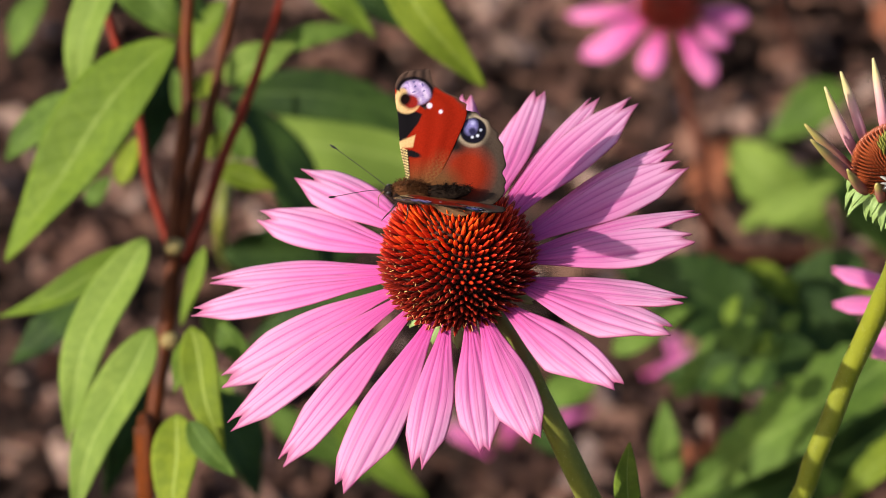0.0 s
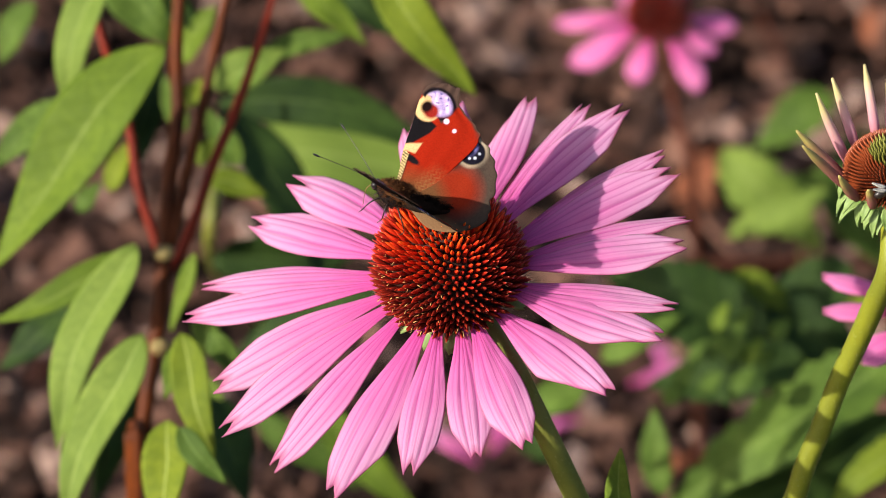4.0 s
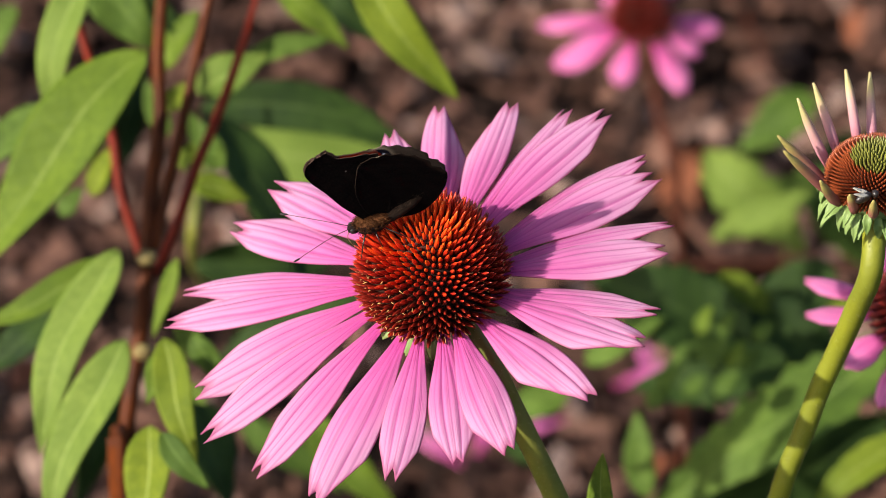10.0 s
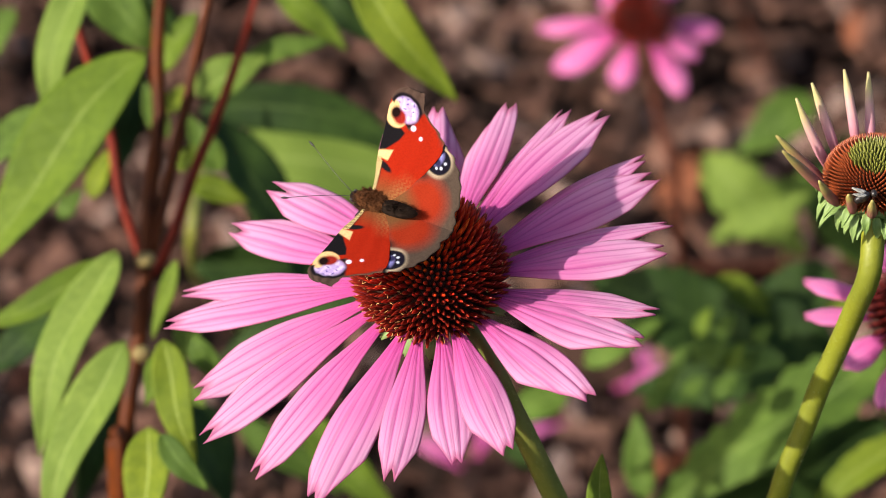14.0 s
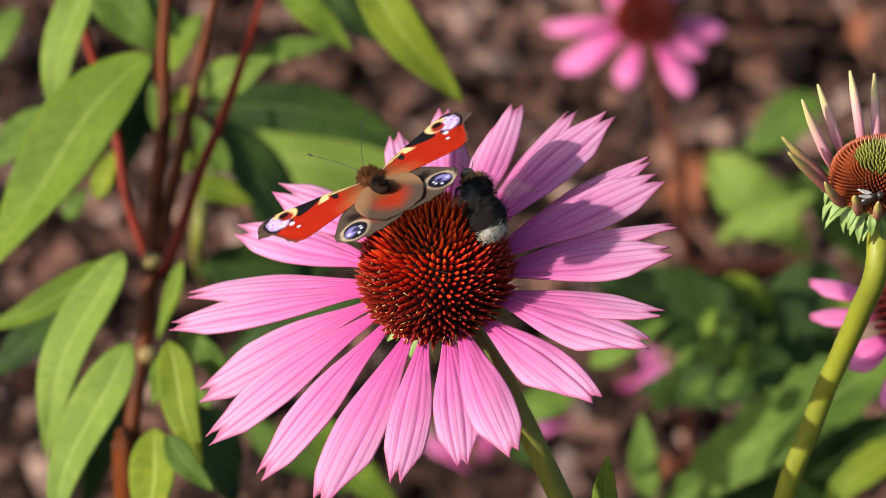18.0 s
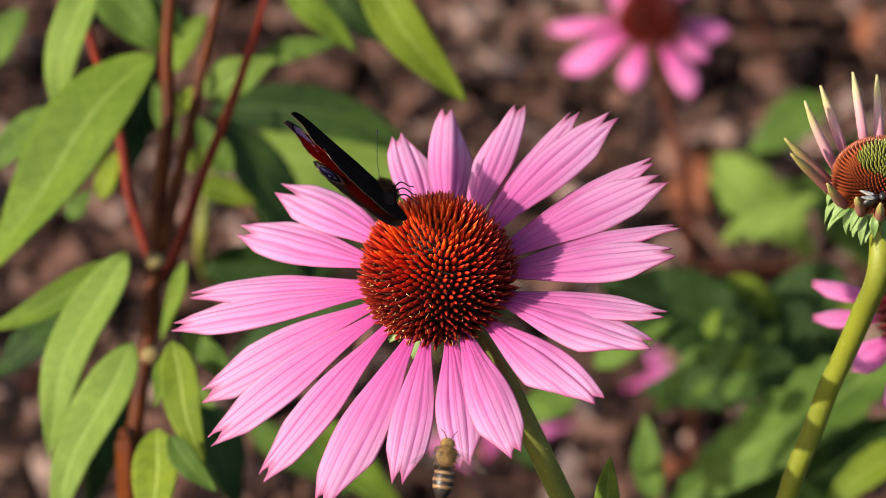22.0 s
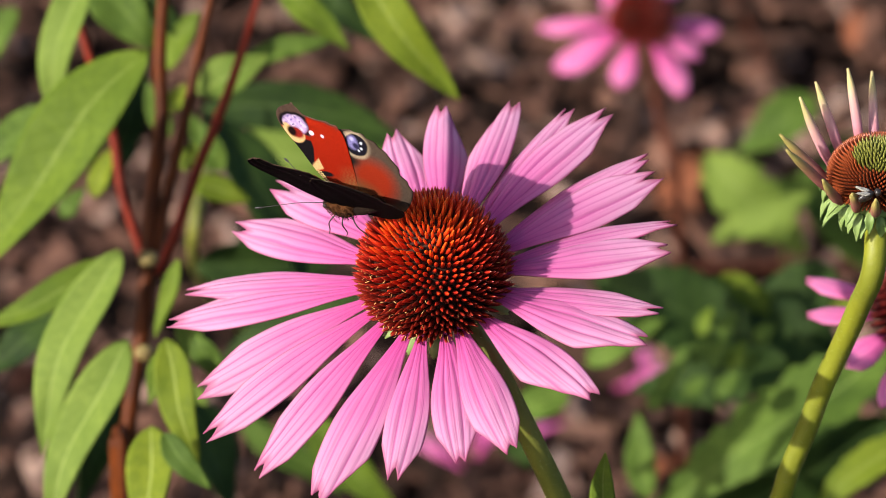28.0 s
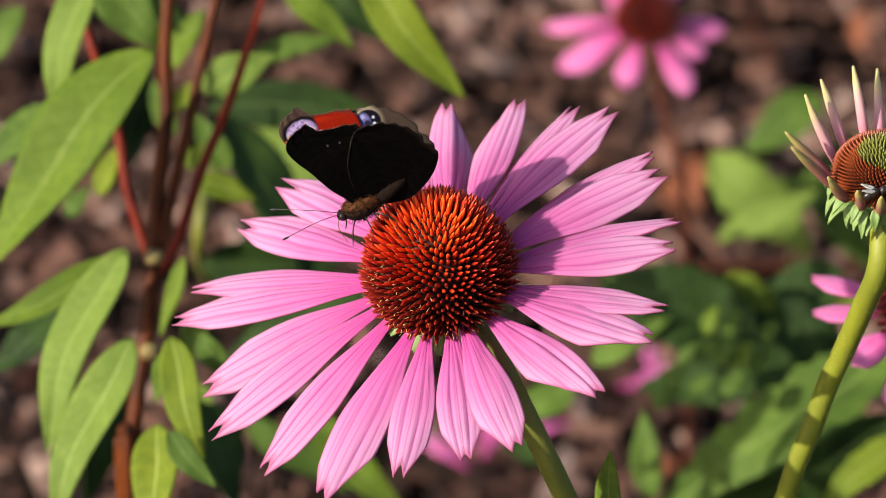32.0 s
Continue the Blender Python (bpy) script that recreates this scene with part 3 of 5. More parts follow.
def budding_coneflower():
    base = Vector((0.0450, 0.0200, 0.0000))
    ob = thing("budding_coneflower", base, "young coneflower with rolled pink-and-green rays on a yellow-green stem", "flower", "coneflowers")
    m = frame_on(Vector((0.1031, 0.0099, 0.6142)) - base, (-0.02, -0.10, 1))
    rx, rz = 0.0098, 0.0072
    cone = part("cone", turned(dome_data(rx, rz, -0.004), m), RECEPTACLE, ob, "flat young cone, olive centre and rusty rim")
    rng = np.random.default_rng(3)
    outer, inner = [], []
    for p, n, th in spiral(1000, rx, rz, 1.72):
        s = 0.55 + 0.35 * min(th, 1.2)
        (outer if th > 0.62 else inner).append(turned(spine_data(0.0032 * s, 0.00034, 5), m @ frame_on(p, n)))
    part("rim_floret_ring", join(outer), SPINE_RUST, cone, "rust-red spines", "stuff")
    part("floret_disc", join(inner), SPINE_YOUNG, cone, "olive-green young florets", "stuff")
    # rolled rays, standing at the back and sprawling at the front
    rays = ((62, 0.020, 55), (90, 0.0193, 38), (106, 0.0201, 56), (132, 0.0201, 61), (152, 0.0202, 63), (178, 0.0184, 50), (197, 0.0198, 53), (218, 0.012, 58), (240, 0.008, 66), (262, 0.009, 62), (284, 0.010, 62), (310, 0.014, 58), (335, 0.018, 52), (5, 0.020, 50), (35, 0.020, 55))
    for a, ln, up in rays:
        q, e = radians(a), radians(up)
        w = Vector((math.cos(q) * math.cos(e), math.sin(q) * math.cos(e), math.sin(e)))
        p0 = Vector((math.cos(q), math.sin(q), 0)) * (rx + 0.0022) + Vector((0, 0, -0.0012))
        bend = Vector((0, 0, rng.uniform(-0.0012, 0.0012)))
        pts = [m @ (p0 + w * ln * t + bend * math.sin(3.1 * t)) for t in (0, 0.33, 0.66, 1.0)]
        part("ray", tube(pts, (0.0010, 0.0013, 0.0012, 0.0010, 0.0003), 8, 14), RAY_OLD if 170 < a < 330 else RAY, ob)
    for i in range(46):
        q, e = radians(7.83 * i + rng.uniform(-4, 4)), radians(rng.uniform(-80, -12))
        out = Vector((math.cos(q), math.sin(q), 0))
        p0 = out * (0.0105 - 0.0014 * (i % 3)) + Vector((0, 0, -0.0015 - 0.0022 * (i % 3)))
        d = out * math.cos(e) + Vector((0, 0, math.sin(e)))
        up = out * -math.sin(e) + Vector((0, 0, math.cos(e)))
        part("bract", turned(leaf_data(p0, p0 + d * rng.uniform(0.0050, 0.0085), rng.uniform(0.0020, 0.0030), up, 0.35, 0.35, 0.2, 90 + i, 7, 12), m), BRACT, ob)
    part("calyx", turned(lathe(((0.0029, -0.012), (0.0045, -0.0085), (0.009, -0.0055), (0.0115, -0.001)), 20), m), BRACT, ob)
    pts = [m @ Vector((0, 0, -0.004))] + [Vector(q) - base for q in ((0.1022, -0.0006, 0.5957), (0.0997, 0.0029, 0.5815), (0.0967, 0.0072, 0.5666), (0.0929, 0.0080, 0.5540), (0.0894, 0.0073, 0.5406), (0.0857, 0.0064, 0.5289), (0.0834, 0.0063, 0.5183), (0.0775, 0.0090, 0.5000), (0.0715, 0.0100, 0.4600), (0.0645, 0.0110, 0.4000), (0.0570, 0.0130, 0.3000), (0.0500, 0.0160, 0.1500), (0.0450, 0.0200, 0.0000))]
    part("stem", tube(pts, (0.0029, 0.0027, 0.0026, 0.0027, 0.003), 14, 64), STEM_YELLOW, ob, "hairy yellow-green stem")
    part("stem_down", stem_hairs(pts, 0.0028, 1400, 8, 0.00035), HAIR, ob, "pale bristly down on the stem", "stuff")


def ray_material(name, root, low, mid, tip):
    k = Nodes(name, 0.5, 0.3)
    u, v = k.uv()
    c = k.ramp(v, (0.0, root), (0.30, low), (0.6, mid), (0.82, tip))
    c = k.mix(k.math("MULTIPLY", k.noise(1.0, 3.0, k.scaled(k.coord("UV"), 12, 3, 1)), 0.5), c, root)
    return k.colour(c).translucent(0.2, c).m


RAY = ray_material("rolled_ray", (0.36, 0.07, 0.10), (0.66, 0.32, 0.37), (0.70, 0.45, 0.38), (0.58, 0.55, 0.22))
RAY_OLD = ray_material("rolled_ray_olive", (0.20, 0.05, 0.04), (0.36, 0.13, 0.12), (0.34, 0.20, 0.10), (0.40, 0.36, 0.10))


# ---- leaves and stems ----
def leaf_data(base, tip, width, face, sag=0.1, fold=0.25, serrate=0.0, seed=0, nu=9, nv=22, bend=0.0):
    b, t = np.array(base, dtype=float), np.array(tip, dtype=float)
    ln = np.linalg.norm(t - b)
    d = (t - b) / ln
    nrm = np.array(face, dtype=float)
    nrm -= d * (nrm @ d)
    nrm /= np.linalg.norm(nrm)
    side = np.cross(nrm, d)
    rng = np.random.default_rng(seed)
    ph, wob = rng.uniform(0, 6.3), rng.uniform(0.5, 1.0)

    def fn(uu, vv):
        u, s = uu * 2 - 1, vv
        prof = np.sin(np.pi * np.clip(s, 0, 1) ** 0.8) ** 0.8 * (1 - 0.25 * s) + 0.02
        prof = prof * (1 + serrate * (abs(u) ** 4) * (np.mod(s * 15, 1) - 0.5))
        a = u * prof * width / 2
        h = fold * abs(a) - sag * ln * np.sin(np.pi * s) * -0.5 + 0.05 * width * wob * np.sin(s * 9 + ph + u * 1.5)
        h = h - sag * ln * 0.6 * s * s
        off = 0.03 * ln * np.sin(s * 3.0 + ph)
        return b + d * (s * ln)[..., None] + side * (a + off * s * (1 - s) * 4 + bend * ln * np.sin(np.pi * s))[..., None] + nrm * h[..., None]

    return sheet(fn, nu, nv, 0.0004)


budding_coneflower()

FACE = (-0.35, -0.55, 0.75)
# turned from the sun, for leaves that others would shade
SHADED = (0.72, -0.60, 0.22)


def plant(name, base, label, stems, leaves, category="plant"):
    """stems: (points, radii, material); leaves: (base, tip, width, material, face, serrate, bend)."""
    base = Vector(base)
    ob = thing(name, base, label, category)
    for pts, radii, mat in stems:
        part("stem", tube([Vector(p) - base for p in pts], radii, 10, 26), mat, ob)
    for i, (b, t, w, mat, face, serr, bend) in enumerate(leaves):
        part("leaf", leaf_data(Vector(b) - base, Vector(t) - base, w, face, 0.08, 0.22, serr, i + len(name), 11, 26, bend), mat, ob)
    return ob


NODES = ((-0.0863, 0.1912, 0.4633), (-0.0874, 0.1753, 0.4407))
BUD = plain("leaf_node_buff", (0.22, 0.17, 0.06), (0.13, 0.08, 0.03), 300, 0.6, 0.2)


def ball(rx, ry, rz, seg=16, rings=10):
    prof = [(math.sin(q), -math.cos(q)) for q in np.linspace(0.06, math.pi - 0.06, rings)]
    v, f, uv = lathe(prof, seg)
    return v * (rx, ry, rz), f, uv


red_plant = plant("red_stemmed_plant", (-0.1031, 0.2128, 0.0000), "leafy plant with lance-shaped green leaves on red-brown stems", (
        (((-0.0818, 0.2425, 0.5278), (-0.0833, 0.2291, 0.5088), (-0.0825, 0.2196, 0.4952), (-0.0846, 0.2100, 0.4815), (-0.0864, 0.1986, 0.4652), (-0.0879, 0.1853, 0.4461), (-0.0899, 0.1776, 0.4352), (-0.0918, 0.1700, 0.4244), (-0.0934, 0.1624, 0.4135), (-0.0951, 0.1528, 0.3998), (-0.1031, 0.2128, 0.0000)), (0.0018, 0.0022, 0.0024, 0.0025, 0.0026), STEM_RED),
        (((-0.0668, 0.2425, 0.5278), (-0.0721, 0.2291, 0.5088), (-0.0763, 0.2177, 0.4924), (-0.0805, 0.2072, 0.4775), (-0.0846, 0.1967, 0.4625)), (0.0012, 0.0016, 0.0018), STEM_RED),
        (((-0.0533, 0.2510, 0.5226), (-0.0602, 0.2376, 0.5034), (-0.0664, 0.2275, 0.4890), (-0.0724, 0.2193, 0.4773), (-0.0774, 0.2107, 0.4650), (-0.0828, 0.2030, 0.4540), (-0.0875, 0.2001, 0.4499)), (0.0011, 0.0015, 0.0016, 0.0017), STEM_SCARLET),
        (((-0.1113, 0.2576, 0.5147), (-0.1057, 0.2465, 0.4987), (-0.0986, 0.2334, 0.4801), (-0.0961, 0.2237, 0.4662), (-0.0919, 0.2160, 0.4552), (-0.0882, 0.2102, 0.4469)), (0.0011, 0.0015, 0.0016), STEM_SCARLET),
), (
        ((-0.0844, 0.2049, 0.5265), (-0.1345, 0.1689, 0.4750), 0.0270, LEAF, FACE, 0, -0.03),
        ((-0.1045, 0.2358, 0.5358), (-0.1158, 0.2107, 0.5000), 0.0143, LEAF_PALE, FACE, 0, 0),
        ((-0.0913, 0.1557, 0.4912), (-0.1136, 0.1151, 0.4505), 0.0166, LEAF_PALE, FACE, 0, -0.03),
        ((-0.0883, 0.1330, 0.4762), (-0.1104, 0.0957, 0.4403), 0.0171, LEAF_PALE, FACE, 0, -0.02),
        ((-0.0931, 0.1789, 0.4719), (-0.1364, 0.1676, 0.4559), 0.0105, LEAF, FACE, 0, 0.05),
        ((-0.1173, 0.2457, 0.4801), (-0.1403, 0.2349, 0.4648), 0.0142, LEAF_MID, FACE, 0, 0),
        ((-0.1175, 0.2339, 0.4109), (-0.1419, 0.2239, 0.3967), 0.0136, LEAF_BROAD_SHADE, FACE, 0, 0),
        ((-0.0768, 0.1211, 0.4853), (-0.0675, 0.0938, 0.4637), 0.0125, LEAF_LIME, FACE, 0, 0),
        ((-0.0802, 0.1033, 0.4686), (-0.0805, 0.0774, 0.4491), 0.0152, LEAF_LIME, FACE, 0, 0),
        ((-0.0765, 0.0942, 0.4730), (-0.0635, 0.0817, 0.4639), 0.0080, LEAF_MID, FACE, 0, 0),
        ((-0.0759, 0.1239, 0.4805), (-0.0815, 0.1109, 0.4707), 0.0072, LEAF, FACE, 0, 0),
        ((-0.0706, 0.1501, 0.4657), (-0.0621, 0.1418, 0.4538), 0.0080, LEAF_MID, FACE, 0, 0),
        ((-0.0762, 0.1789, 0.4719), (-0.0837, 0.1658, 0.4532), 0.0058, LEAF, FACE, 0, 0),
        ((-0.0774, 0.1934, 0.4403), (-0.0707, 0.1847, 0.4279), 0.0089, LEAF_PALE, FACE, 0, 0),
        ((-0.0761, 0.1818, 0.4238), (-0.0697, 0.1784, 0.4189), 0.0056, LEAF_PALE, FACE, 0, 0),
        ((-0.1088, 0.2928, 0.4952), (-0.0887, 0.2813, 0.4788), 0.0174, LEAF_MID, FACE, 0, 0.05),
        ((-0.0974, 0.2938, 0.4966), (-0.0791, 0.2838, 0.4823), 0.0116, LEAF_BROAD_SHADE, FACE, 0, 0),
        ((-0.0861, 0.2778, 0.4738), (-0.0753, 0.2883, 0.4887), 0.0120, LEAF, FACE, 0, 0),
        ((-0.0747, 0.2649, 0.4728), (-0.0534, 0.2722, 0.4831), 0.0150, LEAF_PALE, FACE, 0, 0),
        ((-0.0626, 0.2955, 0.4642), (-0.0326, 0.3010, 0.4720), 0.0087, LEAF_MID, FACE, 0, 0),
        ((-0.0512, 0.2943, 0.4973), (-0.0289, 0.2813, 0.4788), 0.0101, LEAF, FACE, 0, 0),
        ((-0.0402, 0.3286, 0.4765), (-0.0214, 0.3167, 0.4596), 0.0100, LEAF_BROAD_SHADE, FACE, 0, 0),
        ((-0.0266, 0.2544, 0.5274), (0.0047, 0.2304, 0.4931), 0.0156, LEAF_LIME, FACE, 0, 0),
        ((-0.0831, 0.2536, 0.4740), (-0.0770, 0.2585, 0.4810), 0.0072, LEAF_LIME, FACE, 0, 0),
        ((-0.0788, 0.2432, 0.4592), (-0.0745, 0.2482, 0.4663), 0.0065, LEAF_LIME, FACE, 0, 0),
        ((-0.1062, 0.2388, 0.4529), (-0.0994, 0.2477, 0.4655), 0.0084, LEAF_LIME, FACE, 0, 0),
        ((-0.1175, 0.2518, 0.4366), (-0.1105, 0.2568, 0.4438), 0.0077, LEAF_MID, FACE, 0, 0),
        ((-0.0756, 0.2328, 0.4617), (-0.0575, 0.2299, 0.4576), 0.0087, LEAF_LIME, FACE, 0, 0),
        ((-0.1415, 0.3741, 0.4368), (-0.1528, 0.3622, 0.4199), 0.0125, LEAF_MID, FACE, 0, 0),
        ((-0.0863, 0.2909, 0.4401), (-0.0931, 0.3011, 0.4547), 0.0079, LEAF_MID, FACE, 0, 0),
        ((-0.0694, 0.2847, 0.4313), (-0.0792, 0.2950, 0.4459), 0.0099, LEAF_MID, FACE, 0, 0),
        # dark leaves added behind the stems to fill in deep shade
        ((-0.1059, 0.2500, 0.3817), (-0.1130, 0.2234, 0.3437), 0.0218, LEAF_BROAD_SHADE, SHADED, 0, 0),
        ((-0.0828, 0.2678, 0.3548), (-0.0664, 0.2469, 0.3250), 0.0223, LEAF_BROAD_SHADE, SHADED, 0, 0),
        ((-0.0992, 0.3285, 0.4415), (-0.1083, 0.3065, 0.4101), 0.0182, LEAF_BROAD_SHADE, SHADED, 0, 0),
), "plant")
for at in NODES:
    part("node", turned(ball(0.0032, 0.0028, 0.0026, 12, 8), Matrix.Translation(Vector(at) - red_plant.location)), BUD, red_plant, "pale swollen leaf node")
plant("broad_leaf_plant", (-0.0830, 0.7800, 0.0000), "low plant with broad green leaves, some darkened for shade", (
        (((-0.0752, 0.4061, 0.3780), (-0.0791, 0.3971, 0.3652), (-0.0849, 0.3736, 0.3315), (-0.0830, 0.7800, 0.0000)), (0.002, 0.0022), STEM_GREEN),
), (
        # dark blades paint the shaded parts, the pale one the lit part
        ((-0.0796, 0.3547, 0.4092), (-0.0073, 0.3445, 0.3946), 0.0184, LEAF_BROAD_SHADE, SHADED, 0, 0.14),
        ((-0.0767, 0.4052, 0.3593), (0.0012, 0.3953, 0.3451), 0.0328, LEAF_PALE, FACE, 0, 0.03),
        ((-0.0775, 0.3369, 0.4186), (-0.0414, 0.3045, 0.3723), 0.0226, LEAF_BROAD_SHADE, SHADED, 0, 0.04),
        ((-0.0838, 0.3572, 0.3430), (-0.0278, 0.3616, 0.3494), 0.0214, LEAF_BROAD_SHADE, SHADED, 0, 0),
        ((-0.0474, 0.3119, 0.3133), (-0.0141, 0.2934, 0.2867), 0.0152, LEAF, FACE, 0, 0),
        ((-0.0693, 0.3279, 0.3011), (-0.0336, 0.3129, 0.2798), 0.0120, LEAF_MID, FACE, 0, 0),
        ((-0.0278, 0.3517, 0.3351), (-0.0780, 0.3384, 0.3162), 0.0150, LEAF_BROAD_SHADE, FACE, 0, 0),
), "plant")
plant("toothed_leaf_plant", (0.1641, 0.6808, 0.0000), "coneflower foliage with large toothed green leaves", (
        (((0.1488, 0.3348, 0.3284), (0.1564, 0.3238, 0.3127), (0.1641, 0.6808, 0.0000)), (0.002, 0.0022), STEM_GREEN),
), (
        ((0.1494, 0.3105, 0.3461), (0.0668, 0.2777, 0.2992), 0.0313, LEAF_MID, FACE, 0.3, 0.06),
        ((0.1054, 0.3417, 0.3209), (0.0514, 0.3550, 0.3399), 0.0343, LEAF_BROAD_SHADE, SHADED, 0.2, 0),
        ((0.1061, 0.3559, 0.3237), (0.1431, 0.3453, 0.3086), 0.0259, LEAF_BROAD_SHADE, FACE, 0, 0),
        ((0.1453, 0.2716, 0.3428), (0.0727, 0.2510, 0.3135), 0.0306, LEAF_BROAD_SHADE, SHADED, 0.25, 0.03),
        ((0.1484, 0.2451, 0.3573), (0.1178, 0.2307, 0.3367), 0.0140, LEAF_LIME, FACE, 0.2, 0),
        ((0.1181, 0.3304, 0.3221), (0.0644, 0.3260, 0.3158), 0.0256, LEAF_BROAD_SHADE, FACE, 0.3, 0.04),
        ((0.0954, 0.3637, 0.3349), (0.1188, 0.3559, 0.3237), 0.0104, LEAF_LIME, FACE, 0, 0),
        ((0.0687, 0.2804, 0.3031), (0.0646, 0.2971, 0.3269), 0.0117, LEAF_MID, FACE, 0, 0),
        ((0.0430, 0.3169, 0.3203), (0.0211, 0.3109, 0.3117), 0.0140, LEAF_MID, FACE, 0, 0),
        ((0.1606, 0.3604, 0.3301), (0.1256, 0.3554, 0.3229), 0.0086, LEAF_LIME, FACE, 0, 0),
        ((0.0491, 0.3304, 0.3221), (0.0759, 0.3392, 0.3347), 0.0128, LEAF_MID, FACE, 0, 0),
        ((0.0344, 0.3343, 0.2754), (0.0149, 0.3477, 0.2946), 0.0130, LEAF_BROAD_SHADE, FACE, 0, 0),
        ((0.1372, 0.3817, 0.3257), (0.1037, 0.3670, 0.3048), 0.0241, LEAF_BROAD_SHADE, FACE, 0, 0),
        ((0.0837, 0.3062, 0.3400), (0.0897, 0.3116, 0.3477), 0.0071, LEAF_MID, FACE, 0, 0),
        ((0.0891, 0.2973, 0.3447), (0.0943, 0.3041, 0.3543), 0.0075, LEAF_MID, FACE, 0, 0),
        ((0.0943, 0.2971, 0.3444), (0.1003, 0.3025, 0.3520), 0.0070, LEAF, FACE, 0, 0),
        ((0.0781, 0.3052, 0.3384), (0.0822, 0.3100, 0.3454), 0.0063, LEAF_MID, FACE, 0, 0),
        ((0.0719, 0.2929, 0.3383), (0.0785, 0.2982, 0.3459), 0.0075, LEAF_MID, FACE, 0, 0),
        ((0.1006, 0.3046, 0.3377), (0.1066, 0.3093, 0.3443), 0.0067, LEAF_MID, FACE, 0, 0),
        ((0.0868, 0.3278, 0.3359), (0.0910, 0.3332, 0.3437), 0.0063, LEAF, FACE, 0, 0),
        ((0.0935, 0.3278, 0.3359), (0.0992, 0.3324, 0.3424), 0.0068, LEAF_MID, FACE, 0, 0),
        ((0.0682, 0.2897, 0.3337), (0.0757, 0.2939, 0.3398), 0.0070, LEAF_MID, FACE, 0, 0),
        ((0.1051, 0.3186, 0.3402), (0.1117, 0.3219, 0.3449), 0.0067, LEAF_MID, FACE, 0, 0),
        ((0.0797, 0.2838, 0.3428), (0.0871, 0.2878, 0.3486), 0.0070, LEAF_MID, FACE, 0, 0),
        ((0.0899, 0.2838, 0.3428), (0.0973, 0.2886, 0.3496), 0.0070, LEAF_MID, FACE, 0, 0),
), "plant")
plant("pale_leaf_plant", (0.1679, 0.8497, 0.0000), "low weed with pale green toothed leaves on mulch", (
        (((0.1445, 0.6293, 0.1911), (0.1445, 0.6172, 0.1739), (0.1679, 0.8497, 0.0000)), (0.0015, 0.0015), STEM_GREEN),
), (
        ((0.1012, 0.5292, 0.2748), (0.1403, 0.5068, 0.2428), 0.0253, LEAF_PALE, FACE, 0.4, 0.03),
        ((0.1464, 0.5383, 0.2529), (0.1047, 0.5269, 0.2367), 0.0220, LEAF_PALE, FACE, 0.3, 0),
        ((0.1500, 0.5920, 0.2600), (0.1185, 0.5798, 0.2424), 0.0225, LEAF_MID, FACE, 0.2, 0),
        ((0.1085, 0.4941, 0.2595), (0.1407, 0.5051, 0.2754), 0.0143, LEAF_PALE, FACE, 0, 0),
        ((0.1769, 0.5984, 0.2342), (0.1495, 0.5879, 0.2192), 0.0253, LEAF_BROAD_SHADE, FACE, 0, 0),
        ((0.1415, 0.5586, 0.2471), (0.1727, 0.5357, 0.2143), 0.0198, LEAF_MID, FACE, 0, 0),
), "plant")
plant("leaf_shoot", (0.0437, 0.0177, 0.0000), "narrow green leaf tip rising from below", (
        (((0.0400, -0.0140, 0.5270), (0.0410, -0.0100, 0.4700), (0.0437, 0.0177, 0.0000)), (0.0012, 0.0016), STEM_GREEN),
), (
        ((0.0400, -0.0140, 0.5250), (0.0392, -0.0039, 0.5422), 0.0075, LEAF, FACE, 0, 0),
), "plant")


def fallen_petal(loc, turn, length, seed):
    ob = thing("fallen_petal", loc, "faded pink petal fallen on the mulch", "petal", "fallen petals")
    data = petal_data(0, length, length * 0.34, 4, seed, 0.004, 0.0, 7, 12)
    part("blade", turned(data, pose(0, 0, 0.004, 8, -6, turn)), PETAL_FAR, ob)


for i, (loc, turn, length) in enumerate((((0.0796, 0.7212, 0.0120), 20, 0.03), ((0.0154, 0.6692, 0.0120), 70, 0.034), ((0.0096, 0.6602, 0.0120), 130, 0.03), ((0.0213, 0.6799, 0.0120), 20, 0.026), ((0.0577, 0.6933, 0.0120), 200, 0.024), ((0.0948, 0.7273, 0.0120), 90, 0.024))):
    fallen_petal(loc, turn, length, 300 + i)


def dry_leaf(loc, turn, length, width, seed):
    ob = thing("dry_leaf", loc, "curled orange-brown dry leaf on the mulch", "leaf", "dry leaves")
    q = radians(turn)
    d = Vector((math.cos(q), math.sin(q), 0.35)) * length / 2
    part("blade", leaf_data(-d, d, width, (-0.3, -0.4, 0.8), 0.25, 0.5, 0.1, seed), DRY, ob)


DRY = plain("dry_leaf_orange", (0.30, 0.10, 0.045), (0.16, 0.055, 0.025), 90, 0.7, 0.2, 0.4, 0.001, 0.15)
for i, (loc, turn, length, width) in enumerate((((0.1257, 0.8940, 0.0200), 40, 0.028, 0.022), ((0.1156, 0.8743, 0.0200), 120, 0.03, 0.018), ((0.2149, 1.0325, 0.0200), 80, 0.03, 0.01), ((0.0944, 0.6581, 0.0200), 20, 0.02, 0.014), ((0.1912, 0.7382, 0.0200), 60, 0.03, 0.016))):
    dry_leaf(loc, turn, length, width, 40 + i)


def twig(points, radius):
    base = Vector(points[1])
    ob = thing("twig", base, "thin dark brown twig lying on the mulch", "twig", "twigs")
    part("shaft", tube([Vector(p) - base for p in points], (radius, radius * 0.8, radius * 0.5), 8, 16), STEM_BROWN, ob)


